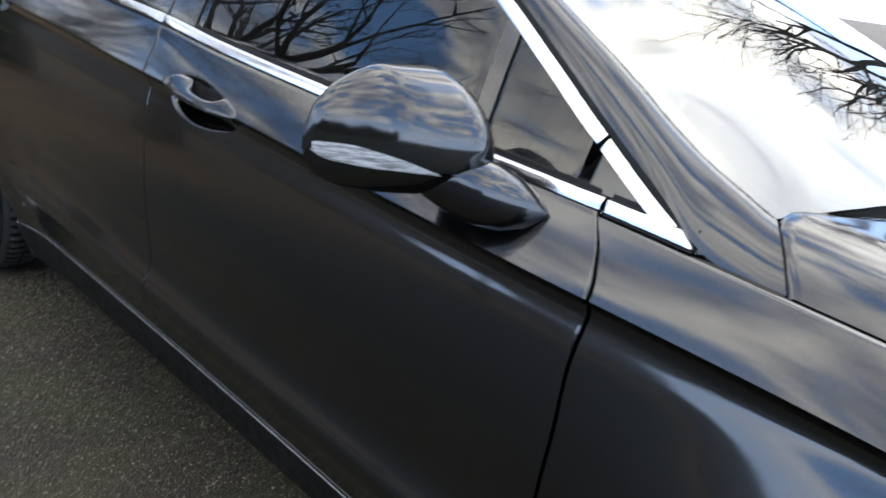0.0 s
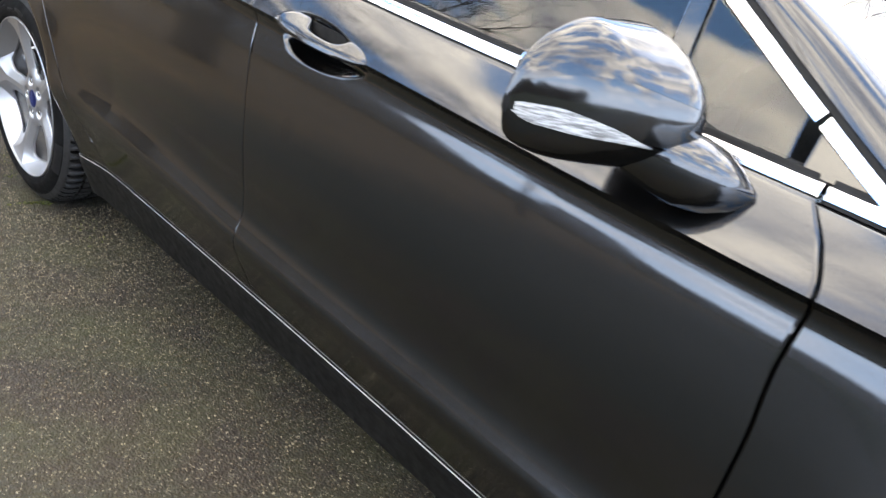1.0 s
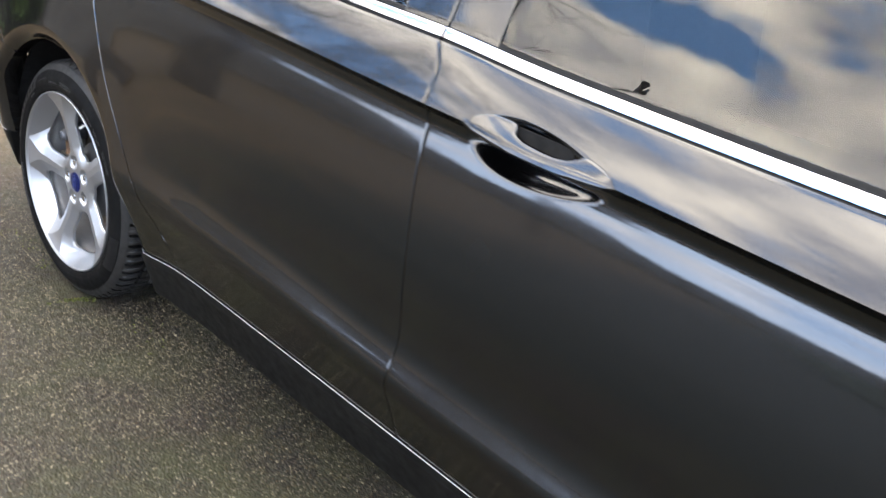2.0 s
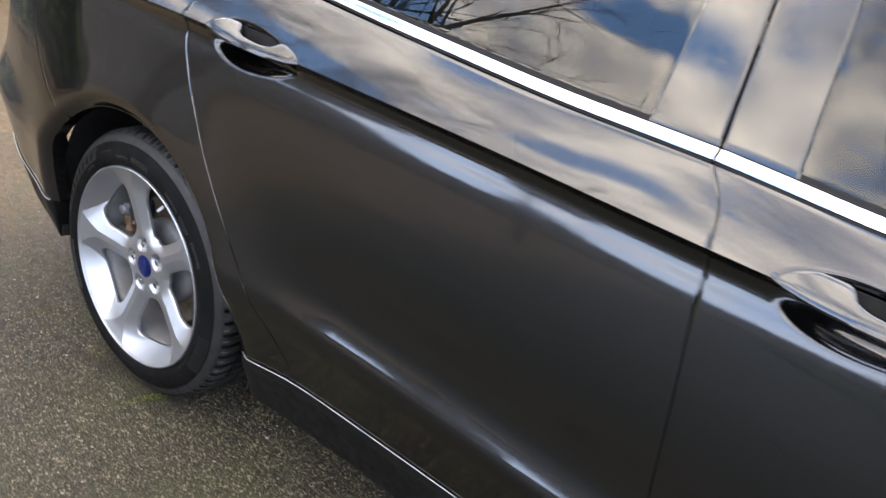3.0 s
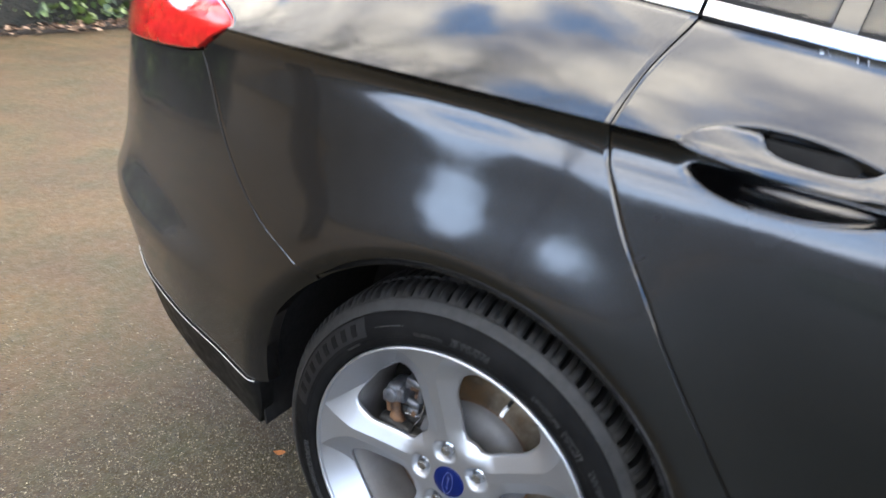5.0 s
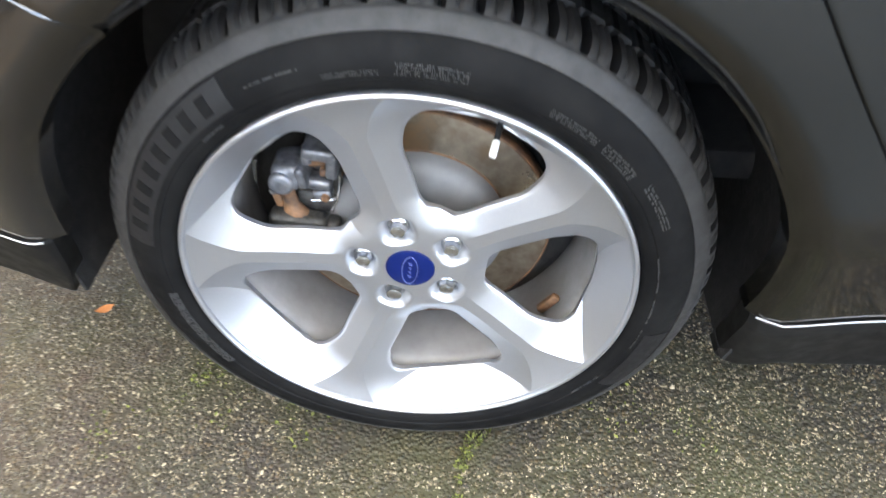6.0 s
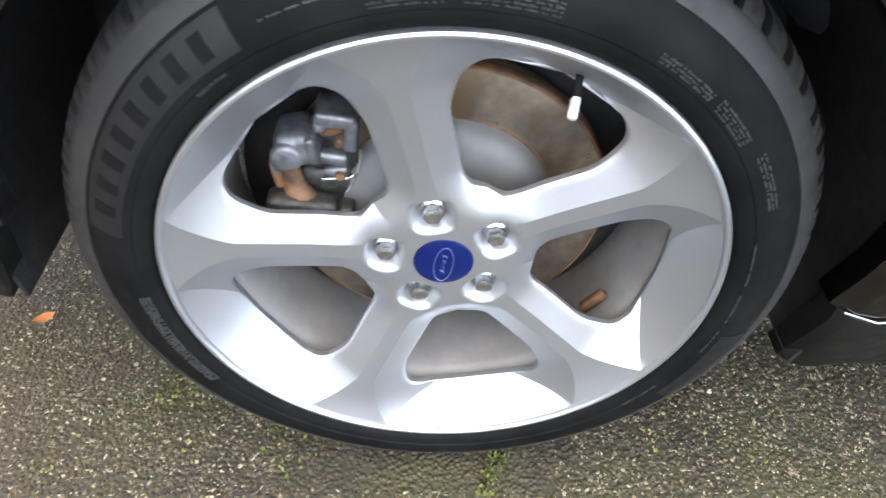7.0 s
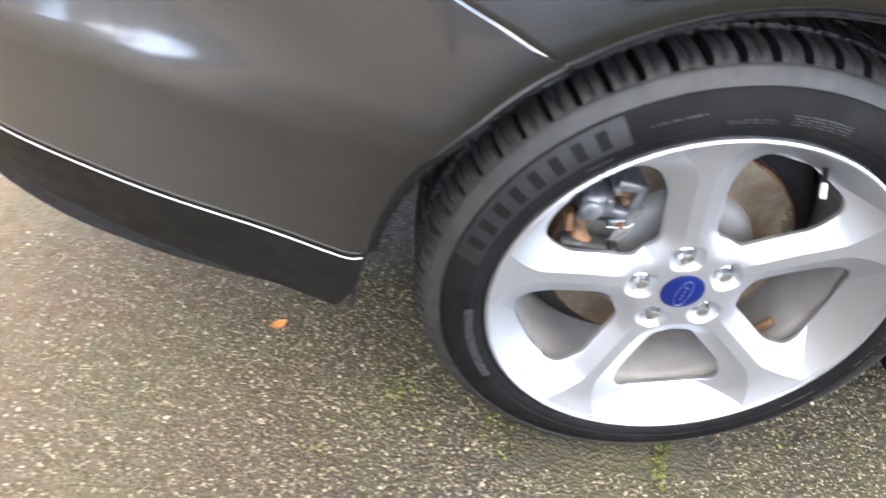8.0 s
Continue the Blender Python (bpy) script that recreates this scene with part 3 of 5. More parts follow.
def arc(cx, cz, r, a0, a1, n=40):
    return [(cx + r * math.cos(radians(a)), cz + r * math.sin(radians(a))) for a in np.linspace(a0, a1, n)]


def flank_panels(mirror):
    G = 0.0009
    kids = {}
    # front door
    lo, hi = shifted(MID_GAP, G), shifted(FRONT_GAP, -G)
    g = coons(line(lo), line(hi), line(along(seam_z, lo[0][0], hi[0][0], 24, G)), line(along(belt_z, lo[-1][0], hi[-1][0], 24, -0.002)), dense(90, 0.0028, 0.03, 0.35, 130), dense(70, 0.006, 0.76, 0.96, 56), crease_z)
    kids["front_door"] = panel("front_door", g, side_y, PAINT, CAR, mirror, roll=0.0008, hole=lambda x, z: cup_reach(1, x, z))
    lo, hi = shifted(REAR_GAP, G), shifted(MID_GAP, -G)
    g = coons(line(lo), line(hi), line(along(seam_z, lo[0][0], hi[0][0], 24, G)), line(along(belt_z, lo[-1][0], hi[-1][0], 24, -0.002)), dense(90, 0.0028, 0.03, 0.35, 130), dense(70, 0.006, 0.76, 0.96, 56), crease_z)
    kids["rear_door"] = panel("rear_door", g, side_y, PAINT, CAR, mirror, roll=0.0009, hole=lambda x, z: cup_reach(0, x, z))
    # rear quarter, over the wheel
    a0 = math.degrees(math.atan2(BUMPER_GAP[0][1] - WZ, BUMPER_GAP[0][0] - WX))
    bottom = arc(WX, WZ, ARCH, a0 - 0.4, -5)
    left = shifted(BUMPER_GAP, G) + [(-0.500, 0.948), (-0.452, 0.972), (-0.516, 1.000), (-0.595, 1.018), (-0.695, 1.042), (-0.72, 1.062)]
    left[0] = bottom[0]
    right = [bottom[-1], (0.46, 0.299)] + shifted(REAR_GAP, -G)
    top = along(belt_z, left[-1][0], right[-1][0], 20, -0.002)
    left[-1], right[-1] = top[0], top[-1]
    g = coons(line(left), line(right), line(bottom), line(top), steps(110, 0.0075), steps(80, 0.006), crease_z)
    panel("rear_quarter_panel", g, side_y, PAINT, CAR, mirror, roll=0.0013)
    # rear bumper side
    right = [(WX + ARCH * math.cos(radians(a)), WZ + ARCH * math.sin(radians(a))) for a in np.linspace(176, a0 + 0.4, 16)] + shifted(BUMPER_GAP, -G)[1:]
    bottom = [(-1.0, 0.430)] + along(seam_z, -0.9, right[0][0], 14, G)
    bottom[-1] = right[0]
    top = [(-1.0, 0.880), (-0.9, 0.886), (-0.765, 0.895), (-0.60, 0.908), right[-1]]
    g = coons(line([bottom[0], (-1.03, 0.7), top[0]]), line(right), line(bottom), line(top), steps(60, 0.007), steps(60, 0.009))
    panel("rear_bumper", g, side_y, PAINT, CAR, mirror, roll=0.0008)
    # dark lower valance of the bumper
    top = [(-1.0, 0.424)] + along(seam_z, -0.9, -0.394, 14, -G)
    bottom = [(-1.0, 0.345), (-0.9, 0.325), (-0.81, 0.305), (-0.698, 0.283), (-0.569, 0.258), (-0.424, 0.232)]
    g = coons(line([bottom[0], top[0]]), line([bottom[-1], (-0.404, 0.29), top[-1]]), line(bottom), line(top), steps(40, 0.006), steps(20, 0.021))
    panel("bumper_valance", g, lambda x, z: side_y(x, np.maximum(z, seam_z(x) - 0.004)) + 0.32 * np.clip(seam_z(x) - 0.006 - z, 0, 1) - 0.0025, SILL, CAR, mirror, "dark lower bumper edge", roll=0.0024)
    # sill
    top = along(seam_z, 0.388, 2.50, 50, -G)
    bottom = [(x, 0.155 if x > 0.5 else 0.17) for x, _ in top]
    g = coons(line([bottom[0], top[0]]), line([bottom[-1], top[-1]]), line(bottom), line(top), steps(80, 0.003), steps(20, 0.015))
    panel("side_sill", g, lambda x, z: side_y(x, np.maximum(z, seam_z(x) - 0.006)) - 0.0030 + 0.35 * np.clip(seam_z(x) - 0.02 - z, 0, 1), SILL, CAR, mirror, "dusty dark sill", roll=0.0026)
    # thin bright bead over sill and valance, added as the seam's highlight
    for owner, a, b in (("sill_edge", 0.392, 2.302), ("bumper_edge", -0.96, -0.400)):
        xs = np.linspace(a, b, 70)
        zs = seam_z(xs) - 0.0002
        ys = side_y(xs, zs) - 0.0032
        pts = [(x, 2 * MID - y if mirror else y, z) for x, y, z in zip(xs, ys, zs)]
        part(owner, *tube(pts, 0.0010, 8), EDGE, CAR, "thin bright metal edge", 60)
    # front wing, over the front wheel
    bottom = [(2.294, 0.268), (2.38, 0.266), (2.474, 0.268)] + arc(FX, WZ, ARCH + 0.004, 188, 20, 40)
    left = shifted(FRONT_GAP, G)
    left[0] = bottom[0]
    top = along(belt_z, left[-1][0], 3.40, 30, -0.003)
    left[-1] = top[0]
    right = [bottom[-1], (3.30, 0.62), (3.38, 0.75), top[-1]]
    g = coons(line(left), line(right), line(bottom), line(top), steps(110, 0.004), steps(80, 0.005), crease_z)
    panel("front_wing", g, side_y, PAINT, CAR, mirror)
    # front bumper side
    left = [(3.224, 0.30), (3.215, 0.455), (3.302, 0.62), (3.382, 0.75), (3.404, 0.815)]
    g = coons(line(left), line([(3.64, 0.25), (3.66, 0.5), (3.62, 0.76)]), line([left[0], (3.45, 0.26), (3.64, 0.25)]), line([left[-1], (3.5, 0.80), (3.62, 0.76)]), steps(30, 0.01), steps(40, 0.01))
    panel("front_bumper", g, side_y, PAINT, CAR, mirror)
    # black inner shell, so that no light comes through the seams
    for x0, x1 in ((-0.95, -0.45), (0.46, 2.42), (3.28, 3.55)):
        xs, vs = np.linspace(x0, x1, 30), np.linspace(0, 1, 24)
        xz = np.stack([np.stack([np.full(24, x), 0.2 + vs * (float(belt_z(x)) - 0.03 - 0.2)], -1) for x in xs])
        panel("inner_shell", xz, lambda x, z: side_y(x, np.maximum(z, 0.34)) + 0.072, LINER, CAR, mirror, depth=0.02)
    return kids


DOORS = [flank_panels(False), flank_panels(True)]


# ---- glasshouse ----
top_z = pchip([-0.33, -0.2, 0.0, 0.3, 0.6, 0.95, 1.3, 1.50, 1.75, 1.963, 2.095, 2.21, 2.30, 2.39], [1.10, 1.145, 1.22, 1.31, 1.37, 1.402, 1.386, 1.345, 1.258, 1.150, 1.075, 1.008, 0.958, 0.914])


def glass_y(x, z):
    dz = np.clip(np.asarray(z, float) - belt_z(x), -0.05, 1)
    return belt_y(x) + 0.012 + 0.50 * dz + 0.28 * dz * dz


def pane(name, lb, lt, rb, rt, mat, parent, mirror, out=0.0, low=0.018, high=0.010, label="", n=16, depth=0.004):
    left = [(lb, float(belt_z(lb)) + low), (lt, float(top_z(lt)) - high)]
    right = [(rb, float(belt_z(rb)) + low), (rt, float(top_z(rt)) - high)]
    bottom = along(belt_z, lb, rb, 12, low)
    top = along(top_z, lt, rt, 12, -high)
    g = coons(line(left), line(right), line(bottom), line(top), steps(n, 0.02), steps(n, 0.02))
    return panel(name, g, lambda x, z: glass_y(x, z) - out, mat, parent, mirror, label, roll=0.0008, depth=depth)


def strip(name, pts, half, yfun, mat, parent, mirror, label="", proud=0.006, depth=0.012, cut=0.0):
    """A trim strip along a line in x and z, crowned across; cut: how far its upper edge stops short at the end."""
    p = line(pts)(np.linspace(0, 1, 60))
    d = np.gradient(p, axis=0)
    d /= np.linalg.norm(d, axis=1)[:, None]
    nrm = np.stack([-d[:, 1], d[:, 0]], -1)
    ws = np.array([-1, -0.9, -0.55, 0, 0.55, 0.9, 1.0])
    grid = p[:, None] + nrm[:, None] * (ws * half)[None, :, None]
    grid = grid - d[:, None] * (0.5 * cut * (1 + ws))[None, :, None] * (np.linspace(0, 1, 60) ** 3)[:, None, None]
    if d[0, 0] < 0:
        grid = grid[::-1]
    crown = np.tile(proud * (1 - 0.12 * ws**2), (60, 1)).ravel()
    return panel(name, grid, lambda x, z: yfun(x, z) - crown, mat, parent, mirror, label, roll=0.002, depth=depth, sharp=50)


def offset_line(a, b, off, n=50):
    """The window's upper line, moved outwards by off."""
    p = np.array(along(top_z, a, b, n))
    d = np.gradient(p, axis=0)
    d /= np.linalg.norm(d, axis=1)[:, None]
    return [tuple(q) for q in p + np.stack([-d[:, 1], d[:, 0]], -1) * off]


def greenhouse(mirror, doors):
    fd, rd = doors["front_door"], doors["rear_door"]
    pane("front_window", 1.296, 1.25, 2.014, 1.985, GLASS, fd, mirror, 0.0, label="tinted side window")
    pane("front_quarter_light", 2.044, 2.02, 2.204, 2.2, GLASS, fd, mirror, 0.0, n=12)
    pane("window_divider", 2.015, 1.987, 2.043, 2.018, BLACKGLOSS, fd, mirror, 0.004)
    pane("mirror_triangle", 2.222, 2.222, 2.345, 2.345, BLACKGLOSS, CAR, mirror, 0.002, n=8, depth=0.02)
    pane("pillar_cover", 1.197, 1.155, 1.295, 1.249, BLACKGLOSS, fd, mirror, 0.004, label="gloss black pillar cover")
    pane("pillar_cover", 1.092, 1.085, 1.192, 1.150, BLACKGLOSS, rd, mirror, 0.004, label="gloss black pillar cover")
    pane("rear_window", 0.374, 0.405, 1.091, 1.084, GLASS, rd, mirror, 0.0, label="tinted side window")
    pane("window_divider", 0.347, 0.376, 0.373, 0.404, BLACKGLOSS, rd, mirror, 0.004)
    pane("rear_quarter_light", 0.218, 0.33, 0.346, 0.375, GLASS, rd, mirror, 0.0, n=12)
    pane("pillar_cover", 0.192, 0.305, 0.217, 0.329, BLACKGLOSS, rd, mirror, 0.004)
    pane("fixed_side_light", -0.24, -0.15, 0.19, 0.303, GLASS, CAR, mirror, 0.0, n=12)
    # bright trim along the belt, cut at the door gaps, and up the pillar
    belt_trim = lambda x, z: glass_y(x, z) - 0.006
    for a, b, owner in ((-0.30, 0.211, CAR), (0.216, 1.193, rd), (1.198, 2.254, fd), (2.260, 2.384, CAR)):
        strip("belt_trim", along(belt_z, a, b, 40, 0.0098), 0.0074, belt_trim, CHROME, owner, mirror, "polished chrome window trim", cut=0.022 if a > 2 else 0.0)
        strip("belt_seal", along(belt_z, a, b, 40, 0.0205), 0.0036, glass_y, SEAL, owner, mirror, proud=0.003)
        strip("belt_seal", along(belt_z, a, b, 40, 0.0003), 0.0024, belt_trim, SEAL, owner, mirror, proud=0.0035)
    strip("pillar_trim", along(top_z, 1.30, 2.213, 50, 0.0), 0.0082, glass_y, CHROME, fd, mirror, "polished chrome window trim")
    strip("pillar_trim", along(top_z, 2.219, 2.372, 20, 0.0), 0.0082, glass_y, CHROME, CAR, mirror, "polished chrome window trim")
    strip("roof_trim", along(top_z, -0.28, 1.296, 50, 0.0), 0.0095, glass_y, CHROME, CAR, mirror, "polished chrome window trim")
    strip("pillar_seal", offset_line(1.30, 2.39, 0.0125), 0.0042, lambda x, z: glass_y(x, z) + 0.002, SEAL, CAR, mirror, proud=0.004)


for side, doors in enumerate(DOORS):
    greenhouse(bool(side), doors)

SCREEN_EDGE = [(2.440, 0.120, 0.975), (2.328, 0.140, 1.019), (2.180, 0.170, 1.098), (2.050, 0.200, 1.161), (1.80, 0.268, 1.278), (1.55, 0.335, 1.372), (1.40, 0.365, 1.412)]


def skin(name, grid, mat, parent, mirror=False, label="", thick=0.004, sharp=40):
    """A curved sheet with thickness over a grid of points."""
    nu, nv = grid.shape[:2]
    v = grid.reshape(-1, 3)
    du = np.gradient(grid, axis=0).reshape(-1, 3)
    dv = np.gradient(grid, axis=1).reshape(-1, 3)
    nrm = np.cross(du, dv)
    nrm /= np.linalg.norm(nrm, axis=1)[:, None] + 1e-9
    allv = np.r_[v, v - nrm * thick]
    faces = grid_faces(nu, nv) + grid_faces(nu, nv, len(v), True)
    rim, n0 = grid_rim(nu, nv), len(v)
    for i in range(len(rim)):
        a, b = rim[i], rim[(i + 1) % len(rim)]
        faces.append((b, a, n0 + a, n0 + b))
    if mirror:
        allv = allv * [1, -1, 1] + [0, 2 * MID, 0]
        faces = [tuple(reversed(f)) for f in faces]
    return part(name, allv, faces, mat, parent, label, sharp)


def pillars(mirror):
    base = [(x, float(belt_y(x)) + 0.007, float(belt_z(x)) - 0.006) for x in (2.497, 2.475, 2.450, 2.425, 2.405, 2.390)]
    for x, z in reversed(offset_line(1.35, 2.345, 0.0165, 40)):
        base.append((x, float(glass_y(min(x, 2.40), z)) - 0.004, z))
    t = np.linspace(0, 1, 60)
    lo, hi = line(base)(t), line(SCREEN_EDGE)(t ** 1.0)
    for _ in range(5):
        lo[1:-1] = 0.25 * lo[:-2] + 0.5 * lo[1:-1] + 0.25 * lo[2:]
        hi[1:-1] = 0.25 * hi[:-2] + 0.5 * hi[1:-1] + 0.25 * hi[2:]
    s = np.linspace(0, 1, 12)[None, :, None]
    grid = lo[:, None] * (1 - s) + hi[:, None] * s
    grid = grid + 4 * s * (1 - s) * np.array([0.0, -0.006, 0.010])
    # turn the inner edge down on to the glass
    grid[:, -1] += [0, 0.006, -0.006]
    skin("windscreen_pillar", grid[::-1], PAINT, CAR, mirror)


pillars(False)
pillars(True)


def windscreen():
    t = np.linspace(0, 1, 40)
    edge = line(SCREEN_EDGE)(t) + [0, 0.008, -0.006]
    far = edge * [1, -1, 1] + [0, 2 * MID, 0]
    low = line([edge[0], (2.58, 0.45, 1.000), (2.655, MID, 1.010), (2.58, 2 * MID - 0.45, 1.000), far[0]])(t)
    high = line([edge[-1], (1.47, 0.6, 1.437), (1.50, MID, 1.446), (1.47, 2 * MID - 0.6, 1.437), far[-1]])(t)
    g = coons(lambda v: line(edge)(v), lambda v: line(far)(v), lambda u: line(low)(u), lambda u: line(high)(u), t, t)
    for _ in range(300):
        g[1:-1, 1:-1] = 0.25 * (g[:-2, 1:-1] + g[2:, 1:-1] + g[1:-1, :-2] + g[1:-1, 2:])
    g[1:-1, 1:-1, 2] += 0.030 * np.sin(np.pi * t[1:-1])[:, None] * np.sin(np.pi * t[1:-1])[None]
    skin("windscreen", g, SCREEN, CAR, False, "clear laminated windscreen", 0.005)
    # shaded frit band just inside the edge
    for e in (edge, far):
        sgn = 1 if e is edge else -1
        s = np.linspace(0, 1, 6)[None, :, None]
        inner = e + [0.012, sgn * 0.045, -0.006]
        grid = (e + [0, 0, -0.007])[:, None] * (1 - s) + (inner + [0, 0, -0.004])[:, None] * s
        skin("windscreen_frit", grid[::-1] if sgn > 0 else grid, SEAL, CAR, False, "", 0.001)


windscreen()


FRONT_EDGE = []


def bonnet():
    across = np.r_[0, 0.012, 0.03, 0.055, 0.085, 0.115, 0.15, 0.2, 0.3, 0.42, 0.55, 0.7, MID - 0.03]
    rise = pchip([0, 0.02, 0.05, 0.085, 0.12, 0.2, 0.4, 0.85], [0.0, 0.018, 0.040, 0.054, 0.060, 0.060, 0.066, 0.076])
    back = pchip([0, 0.06, 0.10, 0.16, 0.3, 0.5, 0.85], [2.4995, 2.457, 2.443, 2.470, 2.57, 2.64, 2.70])
    ys = np.r_[across, (2 * (MID - 0.03) - across)[::-1][1:]]
    rows = []
    for s in np.r_[0, 0.006, np.linspace(0.02, 1, 40)]:
        row = []
        for w in ys:
            a = min(w, 2 * (MID - 0.03) - w)
            x = float(back(a)) * (1 - s) + (3.52 - 0.25 * (1 - a / 0.85) ** 3) * s
            y0 = float(belt_y(x)) + float(plan_y(x)) + 0.006
            sp = a + (y0 * (1 - a / (MID - 0.03)))
            y = sp if w <= MID - 0.03 else 2 * MID - sp
            row.append((x, y, float(belt_z(x)) + float(rise(a)) * (1 - 0.35 * s) - 0.001 - (0.003 if s == 0 else 0)))
        rows.append(row)
    skin("bonnet", np.array(rows), PAINT, CAR, False, "", 0.012, 40)
    FRONT_EDGE.append(np.array(rows[-1]))
    # dark scuttle between the bonnet and the glass
    t = np.linspace(0, 1, 30)
    a = line([(2.46, 0.13, 0.955), (2.60, 0.45, 0.972), (2.69, MID, 0.982), (2.60, 2 * MID - 0.45, 0.972), (2.46, 2 * MID - 0.13, 0.955)])(t)
    b = line([(2.425, 0.14, 0.962), (2.56, 0.45, 0.984), (2.63, MID, 0.992), (2.56, 2 * MID - 0.45, 0.984), (2.425, 2 * MID - 0.14, 0.962)])(t)
    s = np.linspace(-0.2, 1, 6)[None, :, None]
    skin("scuttle_panel", (a[:, None] * (1 - s) + b[:, None] * s), PLASTIC, CAR, False, "", 0.01)


bonnet()


def upper_body():
    edge_x = np.linspace(-1.0, 1.42, 60)
    mid_z = pchip([-1.0, -0.9, -0.5, -0.1, 0.3, 0.8, 1.2, 1.5], [1.03, 1.07, 1.22, 1.35, 1.425, 1.455, 1.46, 1.448])
    ws = np.linspace(0, 1, 25)
    rows = []
    for x in edge_x:
        if x > -0.33:
            z0 = float(top_z(x)) + 0.009
            y0 = float(glass_y(x, z0)) - 0.004
        else:
            z0, y0 = float(belt_z(x)) + 0.001, float(belt_y(x)) + float(plan_y(x)) * 0.8 + 0.004
        bulge = 1 - np.abs(2 * ws - 1) ** 2.6
        fore = max(0.0, (x - 1.0) / 0.42) * 0.088 * (1 - np.abs(2 * ws - 1) ** 2.0)
        rows.append(np.stack([x + fore, y0 + (2 * MID - 2 * y0) * ws, z0 + (max(float(mid_z(x)), z0) - z0) * bulge], -1))
    rows = np.array(rows)
    cut = [int(np.argmin(abs(edge_x - v))) for v in (-0.62, 0.02)]
    skin("tailgate", rows[: cut[0] + 1], PAINT, CAR, False, "", 0.006)
    skin("rear_screen", rows[cut[0] : cut[1] + 1, 3:-3], GLASS, CAR, False, "tinted rear screen", 0.004)
    skin("roof_pillar", rows[cut[0] : cut[1] + 1, :4], PAINT, CAR, False, "", 0.006)
    skin("roof_pillar", rows[cut[0] : cut[1] + 1, -4:], PAINT, CAR, False, "", 0.006)
    skin("roof", rows[cut[1] :], PAINT, CAR, False, "", 0.006)
    # tail and nose
    zs = np.linspace(0.45, 1.06, 24)
    w = np.linspace(0, 1, 30)
    g = []
    for z in zs:
        y0 = float(side_y(-1.0, z))
        y = y0 + (2 * MID - 2 * y0) * w
        g.append(np.stack([-0.998 - 0.07 * (1 - np.abs(2 * w - 1) ** 3) + 0.06 * abs(z - 0.7), y, np.full(30, z)], -1))
    skin("tail_panel", np.array(g)[:, ::-1], PAINT, CAR, False, "", 0.01)
    g = []
    for z in np.linspace(0.22, 0.80, 24):
        y0 = float(side_y(3.63, z))
        y = y0 + (2 * MID - 2 * y0) * w
        g.append(np.stack([3.62 + 0.16 * (1 - np.abs(2 * w - 1) ** 2.5) - 0.25 * max(0, z - 0.6), y, np.full(30, z)], -1))
    skin("nose_panel", np.array(g), PAINT, CAR, False, "", 0.01)
    low, edge = np.array(g)[-1], FRONT_EDGE[0]
    width = (edge[:, 1] - edge[0, 1]) / (edge[-1, 1] - edge[0, 1])
    high = np.stack([np.interp(w, width, edge[:, k]) for k in range(3)], -1) + [0.004, 0, -0.006]
    k = np.linspace(0, 1, 8)[:, None, None]
    bow = 4 * k * (1 - k) * np.array([0.02, 0, 0.012])
    skin("grille_panel", low[None] * (1 - k) + high[None] * k + bow, PLASTIC, CAR, False, "black grille panel", 0.008)
    v, f = joined([blocky((3.9, 1.08, 0.06), 0.02, 2, (1.35, MID, 0.22)), blocky((1.98, 1.45, 0.05), 0.015, 2, (1.425, MID, 0.221)), blocky((0.15, 1.45, 0.05), 0.015, 2, (-0.50, MID, 0.221))])
    part("underbody", v, f, LINER, CAR)


upper_body()


def wheel_liner(cx, mirror):
    xs = []
    for a in np.linspace(-20, 192, 54):
        xs.append([(cx + 0.412 * math.cos(radians(a)), y, WZ + 0.412 * math.sin(radians(a))) for y in np.linspace(0.012, 0.34, 8)])
    g = np.array(xs)
    skin("wheel_arch_liner", g, LINER, CAR, mirror, "", 0.004)
    ring, wall = np.linspace(-10, 192, 40), []
    for a in ring:
        wall.append([(cx + r * math.cos(radians(a)), 0.33, WZ + r * math.sin(radians(a))) for r in (0.02, 0.2, 0.418)])
    skin("wheel_arch_liner", np.array(wall)[::-1], LINER, CAR, mirror, "", 0.004)


for cx in (WX, FX):
    wheel_liner(cx, False)
    wheel_liner(cx, True)


def tail_lamp(mirror):
    bottom = [(-0.97, 0.885), (-0.765, 0.899), (-0.60, 0.912), (-0.549, 0.9205)]
    right = [bottom[-1], (-0.504, 0.950), (-0.457, 0.972), (-0.520, 0.998), (-0.60, 1.015), (-0.70, 1.040)]
    top = [(-0.97, 1.032), (-0.85, 1.036), (-0.70, 1.040)]
    g = coons(line([bottom[0], top[0]]), line(right), line(bottom), line(top), steps(30, 0.01), steps(16, 0.02))
    def lens_y(x, z):
        return sum(side_y(x, z + d) for d in (-0.045, -0.03, -0.015, 0.0, 0.015, 0.03, 0.045)) / 7

    lamp = panel("tail_lamp", g, lambda x, z: lens_y(x, z) - 0.007, RED_LENS, CAR, mirror, "red and clear tail lamp")
    g = coons(line([(-0.92, 0.965), (-0.92, 1.022)]), line([(-0.74, 0.975), (-0.76, 1.028)]), line([(-0.92, 0.965), (-0.74, 0.975)]), line([(-0.92, 1.022), (-0.76, 1.028)]), steps(16, 0.02), steps(8, 0.04))
    panel("reversing_lens", g, lambda x, z: lens_y(x, z) - 0.0095, CLEAR_LENS, lamp, mirror, "clear lens", depth=0.006)


tail_lamp(False)
tail_lamp(True)


